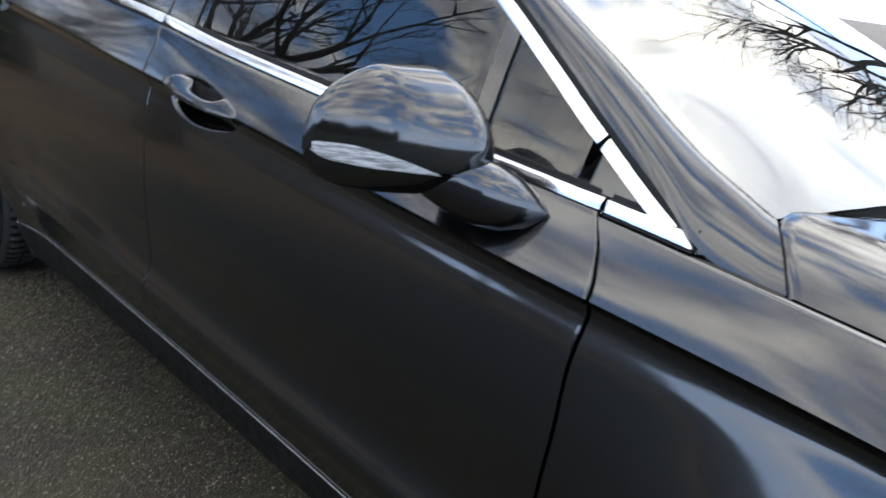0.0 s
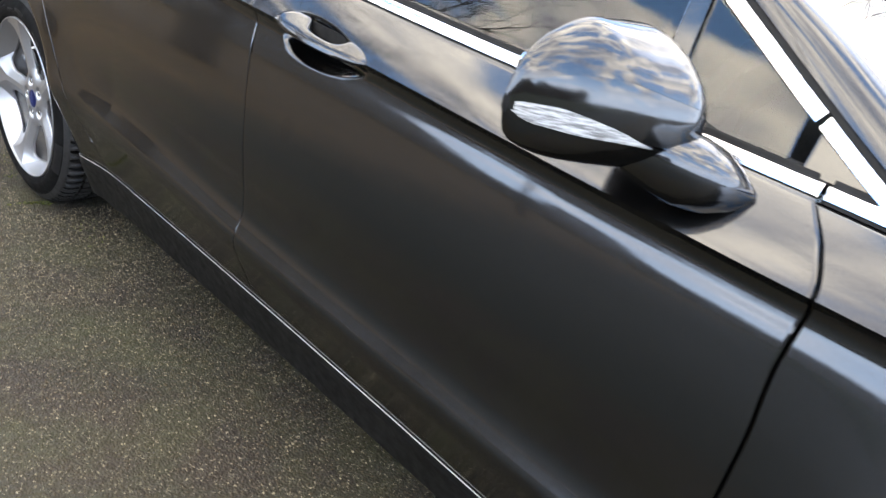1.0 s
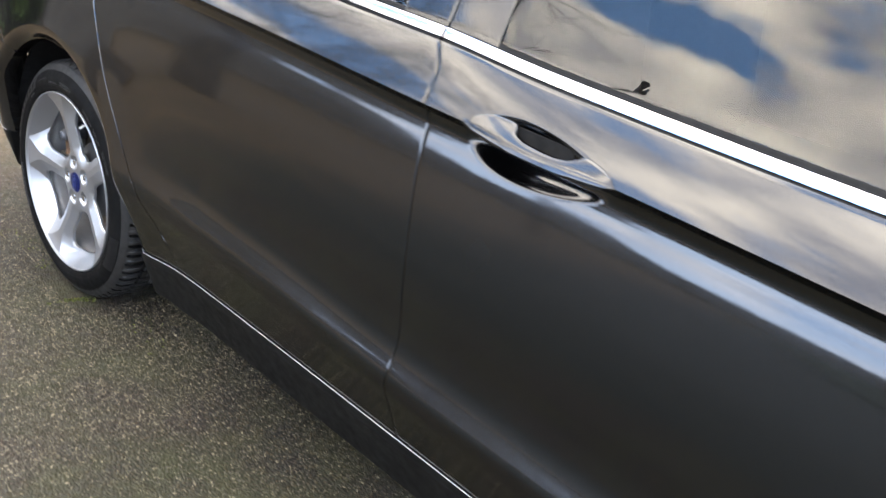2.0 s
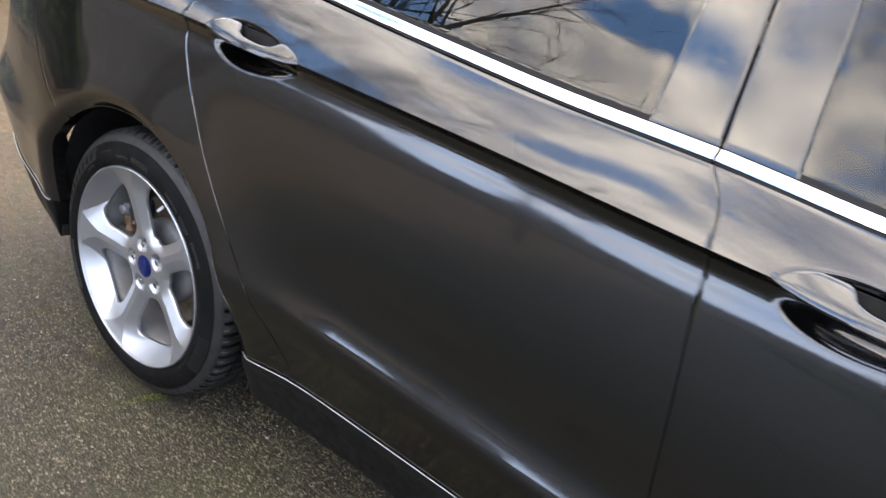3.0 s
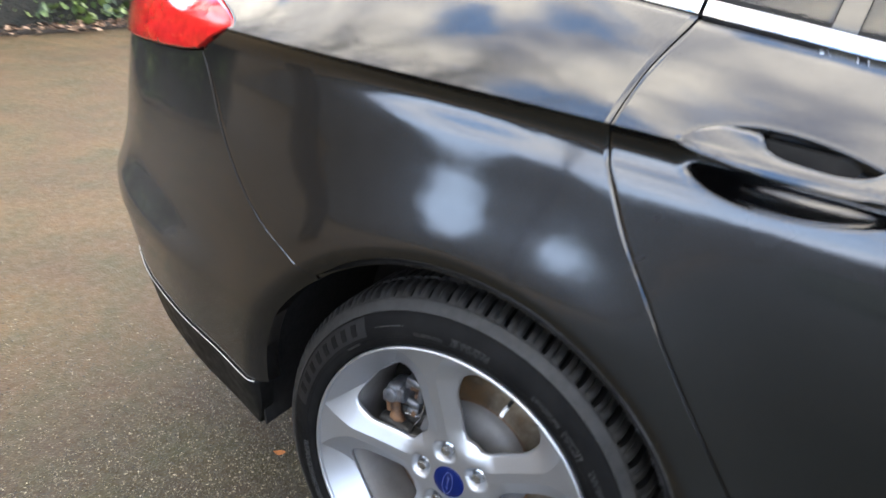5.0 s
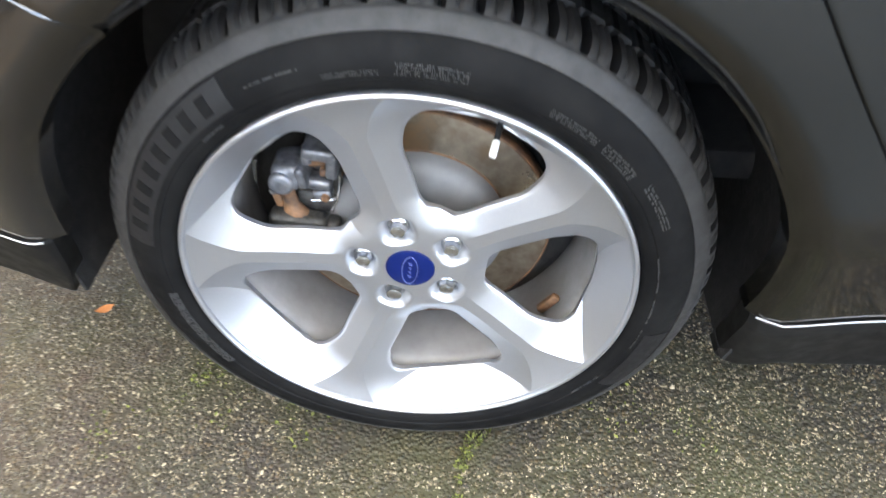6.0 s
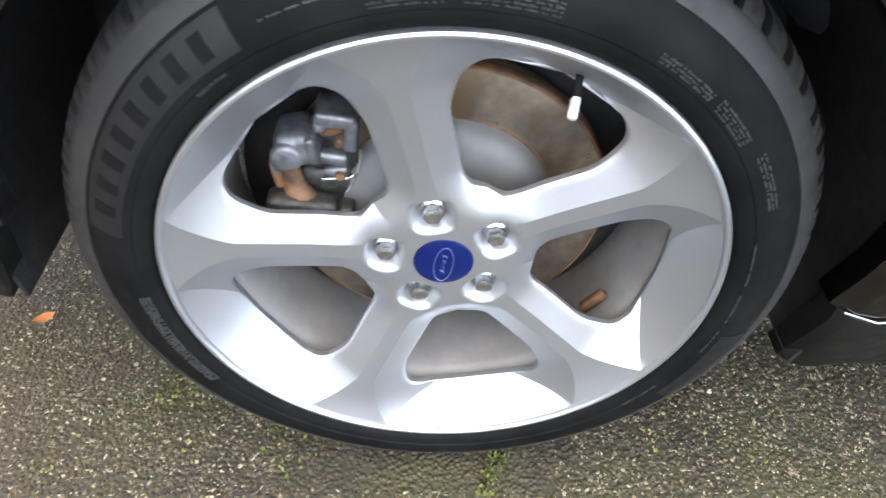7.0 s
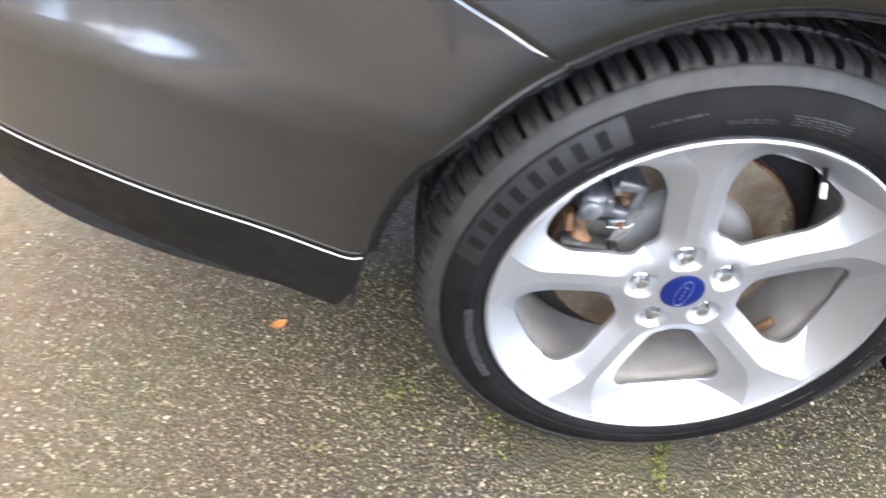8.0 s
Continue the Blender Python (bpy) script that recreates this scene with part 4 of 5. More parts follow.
# ---- door handles ----
def handle_cup(door, k, mirror):
    cx, cz, slope = cup_frame(k)
    deep = pchip([0, 0.35, 0.7, 0.82, 0.9, 0.97, 1.02, 1.09], [0.026, 0.0240, 0.0165, 0.0105, 0.0052, 0.0013, -0.0002, -0.0004])
    rings, n = [1.09, 1.05, 1.02, 1.0, 0.985, 0.96, 0.93, 0.89, 0.83, 0.75, 0.64, 0.5, 0.32, 0.14], 72
    g = []
    for i in range(n + 1):
        a = -2 * math.pi * i / n
        row = []
        for r in rings:
            x = cx + CUP_A * r * math.cos(a)
            z = cz + CUP_B * r * math.sin(a) * (1 - 0.26 * r * math.cos(a)) + slope * (x - cx)
            row.append((x, float(side_y(x, z)) + float(deep(r)) * (1 - 0.45 * r * math.cos(a)), z))
        g.append(row)
    g = np.array(g)[::-1]
    v, f = g.reshape(-1, 3), grid_faces(*g.shape[:2])
    f.append(tuple(i * len(rings) + len(rings) - 1 for i in range(n)))
    if mirror:
        v = v * [1, -1, 1] + [0, 2 * MID, 0]
        f = [tuple(reversed(q)) for q in f]
    part("handle_cup", v, f, PAINT, door, "pressed recess behind the handle", 50)


grip_top = pchip([0, 0.05, 0.10, 0.18, 0.29, 0.325, 0.355, 0.45, 0.6, 0.70, 0.75, 0.79, 0.85, 0.93, 0.98, 1.0], [0.001, 0.012, 0.019, 0.0245, 0.0245, 0.0215, 0.0125, 0.0075, 0.0062, 0.0085, 0.0135, 0.0195, 0.0175, 0.0125, 0.006, 0.001])
grip_low = pchip([0, 0.1, 0.3, 0.6, 0.9, 1.0], [-0.001, -0.006, -0.0095, -0.0095, -0.006, -0.001])


def door_handle(door, a, b, mirror):
    rows = []
    for s in np.r_[0, 0.008, 0.02, np.linspace(0.04, 0.96, 60), 0.98, 0.992, 1]:
        x = a + (b - a) * s
        zc, up, low = float(crease_z(x)), float(grip_top(s)), float(grip_low(s))
        stand = 0.016 * math.sin(math.pi * min(max(s, 0.004), 0.996)) ** 0.45

        def face(off):
            # proud along the lip, flush with the door along the top
            lean = min(max((0.0255 - off) / 0.035, 0.0), 1.0)
            return float(side_y(x, max(zc + off, zc))) - 0.0008 - stand * lean**0.85

        row = [(x, face(low) + 0.7 * stand, zc + low - 0.35 * stand), (x, face(low) + 0.28 * stand, zc + low - 0.20 * stand), (x, face(low) + 0.06 * stand, zc + low - 0.05 * stand)]
        for v in (0.04, 0.12, 0.3, 0.5, 0.7, 0.88, 0.97):
            off = low + (up - low) * v
            row.append((x, face(off), zc + off))
        row.append((x, face(up) + 0.002, zc + up))
        row.append((x, face(up) + 0.010, zc + up - 0.0012))
        rows.append(row)
    handle = skin("door_handle", np.array(rows), PAINT, door, mirror, "painted pull handle", 0.0015, 38)
    # black sheet behind the grip, added to make the finger gap dark
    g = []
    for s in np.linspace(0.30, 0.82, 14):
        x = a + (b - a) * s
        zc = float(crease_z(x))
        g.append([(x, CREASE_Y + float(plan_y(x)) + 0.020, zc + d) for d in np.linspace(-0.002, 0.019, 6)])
    skin("finger_gap_sheet", np.array(g), LINER, handle, mirror, "black sheet for the dark finger gap", 0.004)


for side, doors in enumerate(DOORS):
    handle_cup(doors["rear_door"], 0, bool(side))
    handle_cup(doors["front_door"], 1, bool(side))
    door_handle(doors["rear_door"], *HANDLES[0], bool(side))
    door_handle(doors["front_door"], *HANDLES[1], bool(side))

# ---- door mirror ----
m_front = pchip([0, 0.12, 0.35, 0.6, 0.85, 1.0], [2.002, 2.036, 2.086, 2.120, 2.140, 2.130])
m_rear = pchip([0, 0.2, 1.0], [1.990, 1.988, 2.010])
m_top = pchip([0, 0.06, 0.2, 0.45, 0.75, 0.92, 1.0], [0.998, 1.020, 1.048, 1.068, 1.068, 1.052, 1.030])
m_bot = pchip([0, 0.08, 0.3, 0.65, 1.0], [0.950, 0.930, 0.914, 0.909, 0.916])


def mirror_point(s, a, grow=0.0):
    """On the housing: s from its outer to its inner end, a round it (0 ahead, 90 up)."""
    y = -0.212 + 0.204 * s
    xf, xr, zt, zb = (float(f(s)) for f in (m_front, m_rear, m_top, m_bot))
    end = min(1.0, (min(s, 1 - s) / 0.06 + 0.30)) if s < 0.5 else min(1.0, (1 - s) / 0.05 + 0.55)
    zm, xm = zb + (zt - zb) * (0.42 - 0.06 * s), xr + (xf - xr) * 0.30
    c, q = math.cos(a), math.sin(a)
    px = abs(c) ** (1.1 if c > 0 and q > 0 else 0.85) * ((xf - xm) if c > 0 else (xm - xr)) * (1 if c > 0 else -1)
    pz = abs(q) ** (0.98 if c > 0 and q > 0 else 0.87) * ((zt - zm) if q > 0 else (zm - zb)) * (1 if q > 0 else -1)
    k = end + grow / 0.07
    return Vector((xm + px * k, y, zm + pz * k))


def mirror_shell(name, s0, s1, a0, a1, mat, parent, mirror, grow, ns=30, na=24, label="", sharp=40, closed=False, taper=0.0, lift=0.0):
    g = np.array([[mirror_point(s, radians(a0 - lift * s + (a1 - a0 - (taper - lift) * ((s - s0) / (s1 - s0)) ** 1.4) * v), grow) for s in np.linspace(s0, s1, ns)] for v in np.linspace(0, 1, na)])
    if closed:
        v = g.reshape(-1, 3)
        faces = grid_faces(na, ns) + [tuple(i * ns for i in range(na)), tuple(i * ns + ns - 1 for i in range(na - 1, -1, -1))]
        if mirror:
            v = v * [1, -1, 1] + [0, 2 * MID, 0]
            faces = [tuple(reversed(f)) for f in faces]
        return part(name, v, [tuple(reversed(f)) for f in faces], mat, parent, label, sharp)
    return skin(name, g[::-1], mat, parent, mirror, label, 0.003, sharp)


def door_mirror(door, mirror):
    house = mirror_shell("door_mirror", 0.0, 1.0, -180, 180, PLASTIC, door, mirror, -0.005, 36, 49, "painted door mirror with clear indicator", closed=True)
    mirror_shell("mirror_cap", 0.004, 0.996, 38, 174, PAINT, house, mirror, 0.0, 40, 30, lift=27.0)
    mirror_shell("mirror_band", 0.012, 0.99, -13, 37, BLACKGLOSS, house, mirror, -0.0005, 30, 12, taper=27.0)
    mirror_shell("indicator_lens", 0.02, 0.58, -16, 9, INDICATOR, house, mirror, 0.0008, 28, 10, "clear indicator lens", taper=25.0)
    mirror_shell("mirror_shell", 0.01, 0.985, -150, -15, PAINT, house, mirror, 0.0, 30, 20)
    # foot, down to the door
    pts = [(2.064, -0.098, 0.949), (2.082, -0.078, 0.944), (2.106, -0.052, 0.935), (2.132, -0.027, 0.924), (2.157, -0.004, 0.915), (2.180, 0.012, 0.911), (2.201, 0.023, 0.911)]
    if mirror:
        pts = [(x, 2 * MID - y, z) for x, y, z in pts]
    v, f = tube(pts, [0.014, 0.032, 0.042, 0.045, 0.040, 0.027, 0.005], 24, True, (0.82, 0.98))
    part("mirror_foot", v, f, PAINT, house)
    g = np.array([[Vector((float(m_rear(s)) - 0.004, -0.196 + 0.165 * s, 0.958 + (0.02 + 0.062 * math.sin(math.pi * (0.16 + 0.6 * s))) * t)) for t in np.linspace(0, 1, 6)] for s in np.linspace(0.05, 0.95, 14)])
    skin("mirror_glass", g, CHROME, house, mirror, "", 0.003)


door_mirror(DOORS[0]["front_door"], False)
door_mirror(DOORS[1]["front_door"], True)

# ---- wheels ----
open_half = pchip([0.0862, 0.0868, 0.0880, 0.0915, 0.0955, 0.1010, 0.12, 0.14, 0.165, 0.18, 0.194, 0.2020, 0.2065, 0.2086, 0.2092], [0, 8.0, 10.8, 13.8, 15.6, 17.2, 20, 22.3, 24.0, 23.4, 22.2, 20.4, 18.0, 14.8, 0])
flat_half = pchip([0.028, 0.075, 0.10, 0.15, 0.185, 0.205, 0.230, 0.2425], [10.0, 7.0, 4.6, 3.2, 2.8, 4.4, 8.0, 10.5])
face_y = pchip([0.028, 0.05, 0.075, 0.11, 0.15, 0.20, 0.22, 0.235, 0.2425], [0.003, 0.003, 0.004, 0.002, -0.003, -0.011, -0.0155, -0.0210, -0.0240])
bowl_y = pchip([0.190, 0.2092, 0.2200, 0.2310, 0.2425], [0.050, 0.0205, 0.0060, -0.0085, -0.0240])
FLANK = 0.46
SPOKES = [104 + 72 * k for k in range(5)]
NUT_R = 0.054


def wheel_mesh():
    rs = np.r_[0.028, np.arange(0.0305, 0.086, 0.0017), 0.0862, 0.0868, 0.0873, 0.0880, 0.0890, 0.0902, 0.0915, 0.0932, 0.0955, 0.098, 0.101, 0.1045, np.arange(0.108, 0.186, 0.006), 0.188, 0.192, 0.196, 0.199, 0.202, 0.205, 0.2065, 0.2078, 0.2086, 0.2092, 0.212, 0.216, 0.220, 0.225, 0.230, 0.235, 0.239, 0.2425]
    nc = 11
    bm = bmesh.new()
    for sp in SPOKES:
        rows = []
        for r in rs:
            h = float(open_half(r)) if 0.0862 < r < 0.2092 else 0.0
            hs, c = 36.0 - h, float(flat_half(r))
            c = min(c, hs * 0.8)
            lean = min(1.0, max(0.0, (r - 0.058) / 0.045))
            lean = FLANK * lean * lean * (3 - 2 * lean)
            crest, bowl = float(face_y(r)), float(bowl_y(r))
            # where the spoke's flank meets the rim's sloping inner ring
            half = r * math.sin(radians(c))
            reach = half + (bowl - crest) / max(lean, 0.05)
            meet = math.degrees(math.asin(min(max(reach / r, 0.0), 0.99)))
            meet = min(max(meet, c + 0.02 * (hs - c)), c + 0.9 * (hs - c))
            offs = [c * k / nc for k in range(nc + 1)] + [c + (meet - c) * k / nc for k in range(1, nc + 1)] + [meet + (hs - meet) * k / nc for k in range(1, nc + 1)]
            offs = [-o for o in reversed(offs[1:])] + offs
            row = []
            for o in offs:
                a = radians(sp + o)
                x, z = r * math.cos(a), r * math.sin(a)
                w = max(0.0, (abs(o) - c) / max(hs - c, 1e-6))
                y = min(crest + lean * max(0.0, r * math.sin(radians(abs(o))) - half), max(bowl, crest))
                if h > 0 and w > 0.86:
                    y += 0.0016 * ((w - 0.86) / 0.14) ** 2
                # a squarish pocket round the nut
                du, dv = r * math.cos(radians(o)) - NUT_R - 0.001, r * math.sin(radians(o))
                d = (abs(du / 0.0185) ** 3 + abs(dv / 0.0205) ** 3) ** (1 / 3)
                q = min(1.0, max(0.0, (1.06 - d) / 0.56))
                y += 0.0140 * q * q * (3 - 2 * q)
                row.append(bm.verts.new((x, y, z)))
            rows.append(row)
        for i in range(len(rows) - 1):
            for j in range(len(rows[0]) - 1):
                bm.faces.new((rows[i][j], rows[i + 1][j], rows[i + 1][j + 1], rows[i][j + 1]))
    bmesh.ops.remove_doubles(bm, verts=bm.verts, dist=1.5e-5)
    edges = [e for e in bm.edges if e.is_boundary and all(0.08 < v.co.xz.length < 0.220 for v in e.verts)]
    out = bmesh.ops.extrude_edge_only(bm, edges=edges)["geom"]
    for v in out:
        if isinstance(v, bmesh.types.BMVert):
            v.co.y += 0.006
    bmesh.ops.recalc_face_normals(bm, faces=bm.faces)
    bm.verts.index_update()
    a = [v.co.copy() for v in bm.verts], [tuple(v.index for v in f.verts) for f in bm.faces]
    bm.free()
    lip = lathe([(0.2424, -0.0239), (0.2430, -0.0272), (0.2444, -0.0296), (0.2466, -0.0299), (0.2485, -0.0284), (0.2492, -0.0250), (0.2500, -0.010), (0.2480, 0.0)], 144)
    verts, faces = joined([a, lip])
    me = mesh_of("wheel", verts, faces, ALLOY, 17)
    # pocket walls blend smoothly but for their rim
    soft = me.attributes.get("sharp_edge")
    for e in me.edges:
        m = (me.vertices[e.vertices[0]].co + me.vertices[e.vertices[1]].co) / 2
        for sp in SPOKES:
            du = m.x * math.cos(radians(sp)) + m.z * math.sin(radians(sp)) - NUT_R - 0.001
            dv = m.z * math.cos(radians(sp)) - m.x * math.sin(radians(sp))
            if (abs(du / 0.0185) ** 3 + abs(dv / 0.0205) ** 3) < 1.2**3:
                soft.data[e.index].value = False
    return me


def tyre_mesh():
    prof = [(0.244, 0.005), (0.2484, -0.0180), (0.2512, -0.0255), (0.2565, -0.0300), (0.2640, -0.0318), (0.2655, -0.0317), (0.2668, -0.0328), (0.2740, -0.0330), (0.2850, -0.0305), (0.2960, -0.0250), (0.3035, -0.0205), (0.3045, -0.0192), (0.3120, -0.0150), (0.3185, -0.0105), (0.3235, -0.0060), (0.3280, 0.0000), (0.3310, 0.0060), (0.3328, 0.0150), (0.3338, 0.0280), (0.3340, 0.0380), (0.3270, 0.0390), (0.3270, 0.0460), (0.3345, 0.0470), (0.3350, 0.0850), (0.3280, 0.0860), (0.3280, 0.0940), (0.3350, 0.0950), (0.3345, 0.1350), (0.3275, 0.1360), (0.3275, 0.1440), (0.3335, 0.1450), (0.3310, 0.1750), (0.3210, 0.1950), (0.3050, 0.2080), (0.2850, 0.2100), (0.2620, 0.2000), (0.2480, 0.1850)]
    n, m = 576, len(prof)
    verts, faces = [], []
    for k in range(n):
        for j, (r, y) in enumerate(prof):
            lag = 0.8 * max(0.0, (y - 0.0) / 0.03) if y < 0.04 else 0
            a = 2 * math.pi * (k + 1.2 * lag) / n
            cut = 0.0
            if -0.023 < y < 0.0385 and 13 < j < 20:
                ph = k % 9
                cut = (0.0115, 0.006, 0, 0, 0, 0.004, 0, 0, 0)[ph]
                if y < -0.003:
                    cut *= 0.5
            if 0.045 < y < 0.14 and r > 0.33 and k % 9 == 3:
                cut = 0.004
            verts.append(((r - cut) * math.cos(a), y, (r - cut) * math.sin(a)))
    for k in range(n):
        for j in range(m - 1):
            a, b = k * m + j, ((k + 1) % n) * m + j
            faces.append((a, b, b + 1, a + 1))
    me = mesh_of("tyre", verts, [tuple(reversed(f)) for f in faces], RUBBER, 35)
    me.materials.append(WORN)
    # grooves take the blacker rubber, which puts their shade into the colour
    me.polygons.foreach_set("material_index", [1 if p % (m - 1) >= 11 and not (p % (m - 1) > 13 and (p // (m - 1)) % 9 in (0, 8)) else 0 for p in range(len(me.polygons))])
    return me


wall_y = pchip([0.2520, 0.2565, 0.2640, 0.2668, 0.2740, 0.2850, 0.2960, 0.3035, 0.3120, 0.3185], [-0.0265, -0.0300, -0.0318, -0.0328, -0.0330, -0.0305, -0.0250, -0.0205, -0.0150, -0.0105])


def wall_patch(r0, r1, a0, a1, proud=0.0005, slant=0.0):
    """A raised patch on the tyre's side wall: verts and faces."""
    nr, na = 5, max(3, int(abs(a1 - a0) / 1.2) + 2)
    g = []
    for a in np.linspace(a0, a1, na):
        g.append([(r * math.cos(radians(a + slant * (r - r0) / (r1 - r0))), float(wall_y(r)) - proud, r * math.sin(radians(a + slant * (r - r0) / (r1 - r0)))) for r in np.linspace(r0, r1, nr)])
    v = np.array(g).reshape(-1, 3)
    rim, n0 = grid_rim(na, nr), len(v)
    allv = np.r_[v, v[rim] + [0, proud + 0.0006, 0]]
    faces = grid_faces(na, nr)
    k = len(rim)
    for i in range(k):
        faces.append((rim[(i + 1) % k], rim[i], n0 + i, n0 + (i + 1) % k))
    if a1 > a0:
        faces = [tuple(reversed(f)) for f in faces]
    return [Vector(p) for p in allv], faces


def nut_mesh(lock=False):
    sides = 24 if lock else 6
    hexr = 0.0100 if lock else 0.0098
    prof = [(0.55, 0.0), (0.90, 0.0012), (1.0, 0.004), (1.0, 0.018)]
    v2, f2 = lathe([(hexr * r, y) for r, y in prof], sides)
    flange = lathe([(0.0098, 0.009), (0.0120, 0.0105), (0.0128, 0.013), (0.0128, 0.018)], 24)
    cap = lathe([(0.0, 0.0006), (0.0036, 0.0005), (0.0056, 0.0)], 16)
    v, f = joined([(v2, f2), flange, cap])
    return mesh_of("wheel_nut", v, f, NUT, 25)


WHEEL_MESH, TYRE_MESH = wheel_mesh(), tyre_mesh()
NUT_MESH, LOCK_MESH = nut_mesh(), nut_mesh(True)
BARREL_PROFILE = [(0.2430, -0.0225), (0.2405, 0.000), (0.2330, 0.015), (0.2220, 0.027), (0.2140, 0.034), (0.2105, 0.042), (0.2090, 0.110), (0.2130, 0.140), (0.2260, 0.170), (0.2450, 0.205)]
v, f = lathe(BARREL_PROFILE, 96)
BARREL_MESH = mesh_of("rim_barrel", v, f, BARREL, 35)
v, f = lathe([(0.0, -0.0010), (0.012, -0.0008), (0.022, 0.0000), (0.0272, 0.0016), (0.0284, 0.0045), (0.0284, 0.012)], 64)
CAP_MESH = mesh_of("centre_cap", v, f, BADGE, 35)
oval = [(0.0215 * math.cos(a), -0.0012, 0.0088 * math.sin(a)) for a in np.linspace(0, 2 * math.pi, 49)]
v, f = tube(oval, 0.00055, 6, False)
turn_badge = Matrix.Rotation(radians(94), 4, "Y")
marks = [(v, f)]
for k, tall in enumerate((0.0046, 0.0030, 0.0028, 0.0042)):
    u = -0.0105 + 0.0066 * k
    marks.append(tube([(u - 0.0016, -0.0012, -0.5 * tall), (u - 0.0004, -0.0012, 0.4 * tall), (u + 0.0018, -0.0012, 0.5 * tall), (u + 0.0012, -0.0012, -0.3 * tall)], 0.0005, 6))
v, f = joined(marks)
OVAL_MESH = mesh_of("cap_emblem", [turn_badge @ Vector(p) for p in v], f, BADGE_LINE, 60)
STEM_MESH = mesh_of("valve_stem", *tube([(0.092, 0.036, 0.209), (0.0878, 0.008, 0.1985), (0.0848, -0.006, 0.1905)], [0.0034, 0.0032, 0.0028], 12), SEAL, 40)
v, f = tube([(0.0846, -0.0068, 0.1898), (0.0843, -0.0082, 0.1888), (0.0817, -0.0192, 0.1809), (0.0814, -0.0202, 0.1802)], [0.0032, 0.0038, 0.0037, 0.0028], 14)
VALVE_MESH = mesh_of("tyre_valve", v, f, CAPWHITE, 40)
v, f = lathe([(0.3038, -0.0196), (0.3046, -0.0206), (0.3080, -0.0188), (0.3120, -0.0163), (0.3185, -0.0118), (0.3212, -0.0094), (0.3218, -0.0070)], 180)
f = [tuple(reversed(q)) for q in f]
RING_MESH = mesh_of("sidewall_ring", v, f, WORN, 50)
BAND_MESHES = [mesh_of("brand_band", *wall_patch(0.2725, 0.3015, a, b, 0.0006), SIDEBAND, 50) for a, b in ((123, 170), (-32, -10))]
rnd = random.Random(5)
BAR_MESHES = [mesh_of("brand_bar", *wall_patch(0.2780, 0.2960, 127.0 + 5.2 * k, 129.3 + 5.2 * k, 0.0011), RUBBER, 50) for k in range(8)]


def dash(r0, r1, a0, a1, proud=0.0006):
    """A small raised mark on the side wall."""
    v = []
    for p in (proud, -0.0003):
        for a, r in ((a0, r0), (a1, r0), (a1, r1), (a0, r1)):
            v.append(Vector((r * math.cos(radians(a)), float(wall_y(r)) - p, r * math.sin(radians(a)))))
    return v, [(3, 2, 1, 0), (0, 1, 5, 4), (1, 2, 6, 5), (2, 3, 7, 6), (3, 0, 4, 7)]


fine = []
for a0, a1, radii in ((78, 91, (0.2705, 0.2735, 0.2765, 0.2795)), (94, 104, (0.2705, 0.2735)), (40, 49, (0.2690, 0.2718, 0.2746, 0.2774)), (51, 62, (0.2700, 0.2728, 0.2756)), (-16, -9, (0.2660,)), (-6, 2, (0.2660,)), (5, 16, (0.2660,)), (186, 214, (0.2640, 0.2660, 0.2680, 0.2700, 0.2720)), (108, 119, (0.2830,)), (24, 36, (0.2760, 0.2790, 0.2820)), (-40, -30, (0.2640,))):
    for r in radii:
        a = a0
        while a < a1:
            w, up = rnd.uniform(0.10, 0.30), rnd.uniform(0.0010, 0.0018)
            fine.append(dash(r, r + up, a, a + w))
            if rnd.random() < 0.5:
                fine.append(dash(r + up - 0.0004, r + up, a + w, a + w + rnd.uniform(0.1, 0.2)))
            a += w + rnd.uniform(0.16, 0.30) + (0.5 if rnd.random() < 0.15 else 0.0)
v, f = joined(fine)
PRINT_MESH = mesh_of("sidewall_print", v, f, PRINT, 50)


def wall_text(words, r, a_mid, size):
    """Raised words that follow the side wall, read from outside."""
    cu = bpy.data.curves.new("origin_words", "FONT")
    cu.body, cu.size, cu.extrude, cu.align_x = words, size, 0.0004, "CENTER"
    tmp = bpy.data.objects.new("origin_words", cu)
    me = bpy.data.meshes.new_from_object(tmp)
    bpy.data.objects.remove(tmp)
    for p in me.vertices:
        a, rr = radians(a_mid) - p.co.x / r, r + p.co.y
        p.co = (rr * math.cos(a), float(wall_y(rr)) - 0.0003 - p.co.z, rr * math.sin(a))
    me.materials.append(PRINT)
    return me


WORDS_MESH = wall_text("MADE IN SPAIN", 0.2630, 131.0, 0.0042)


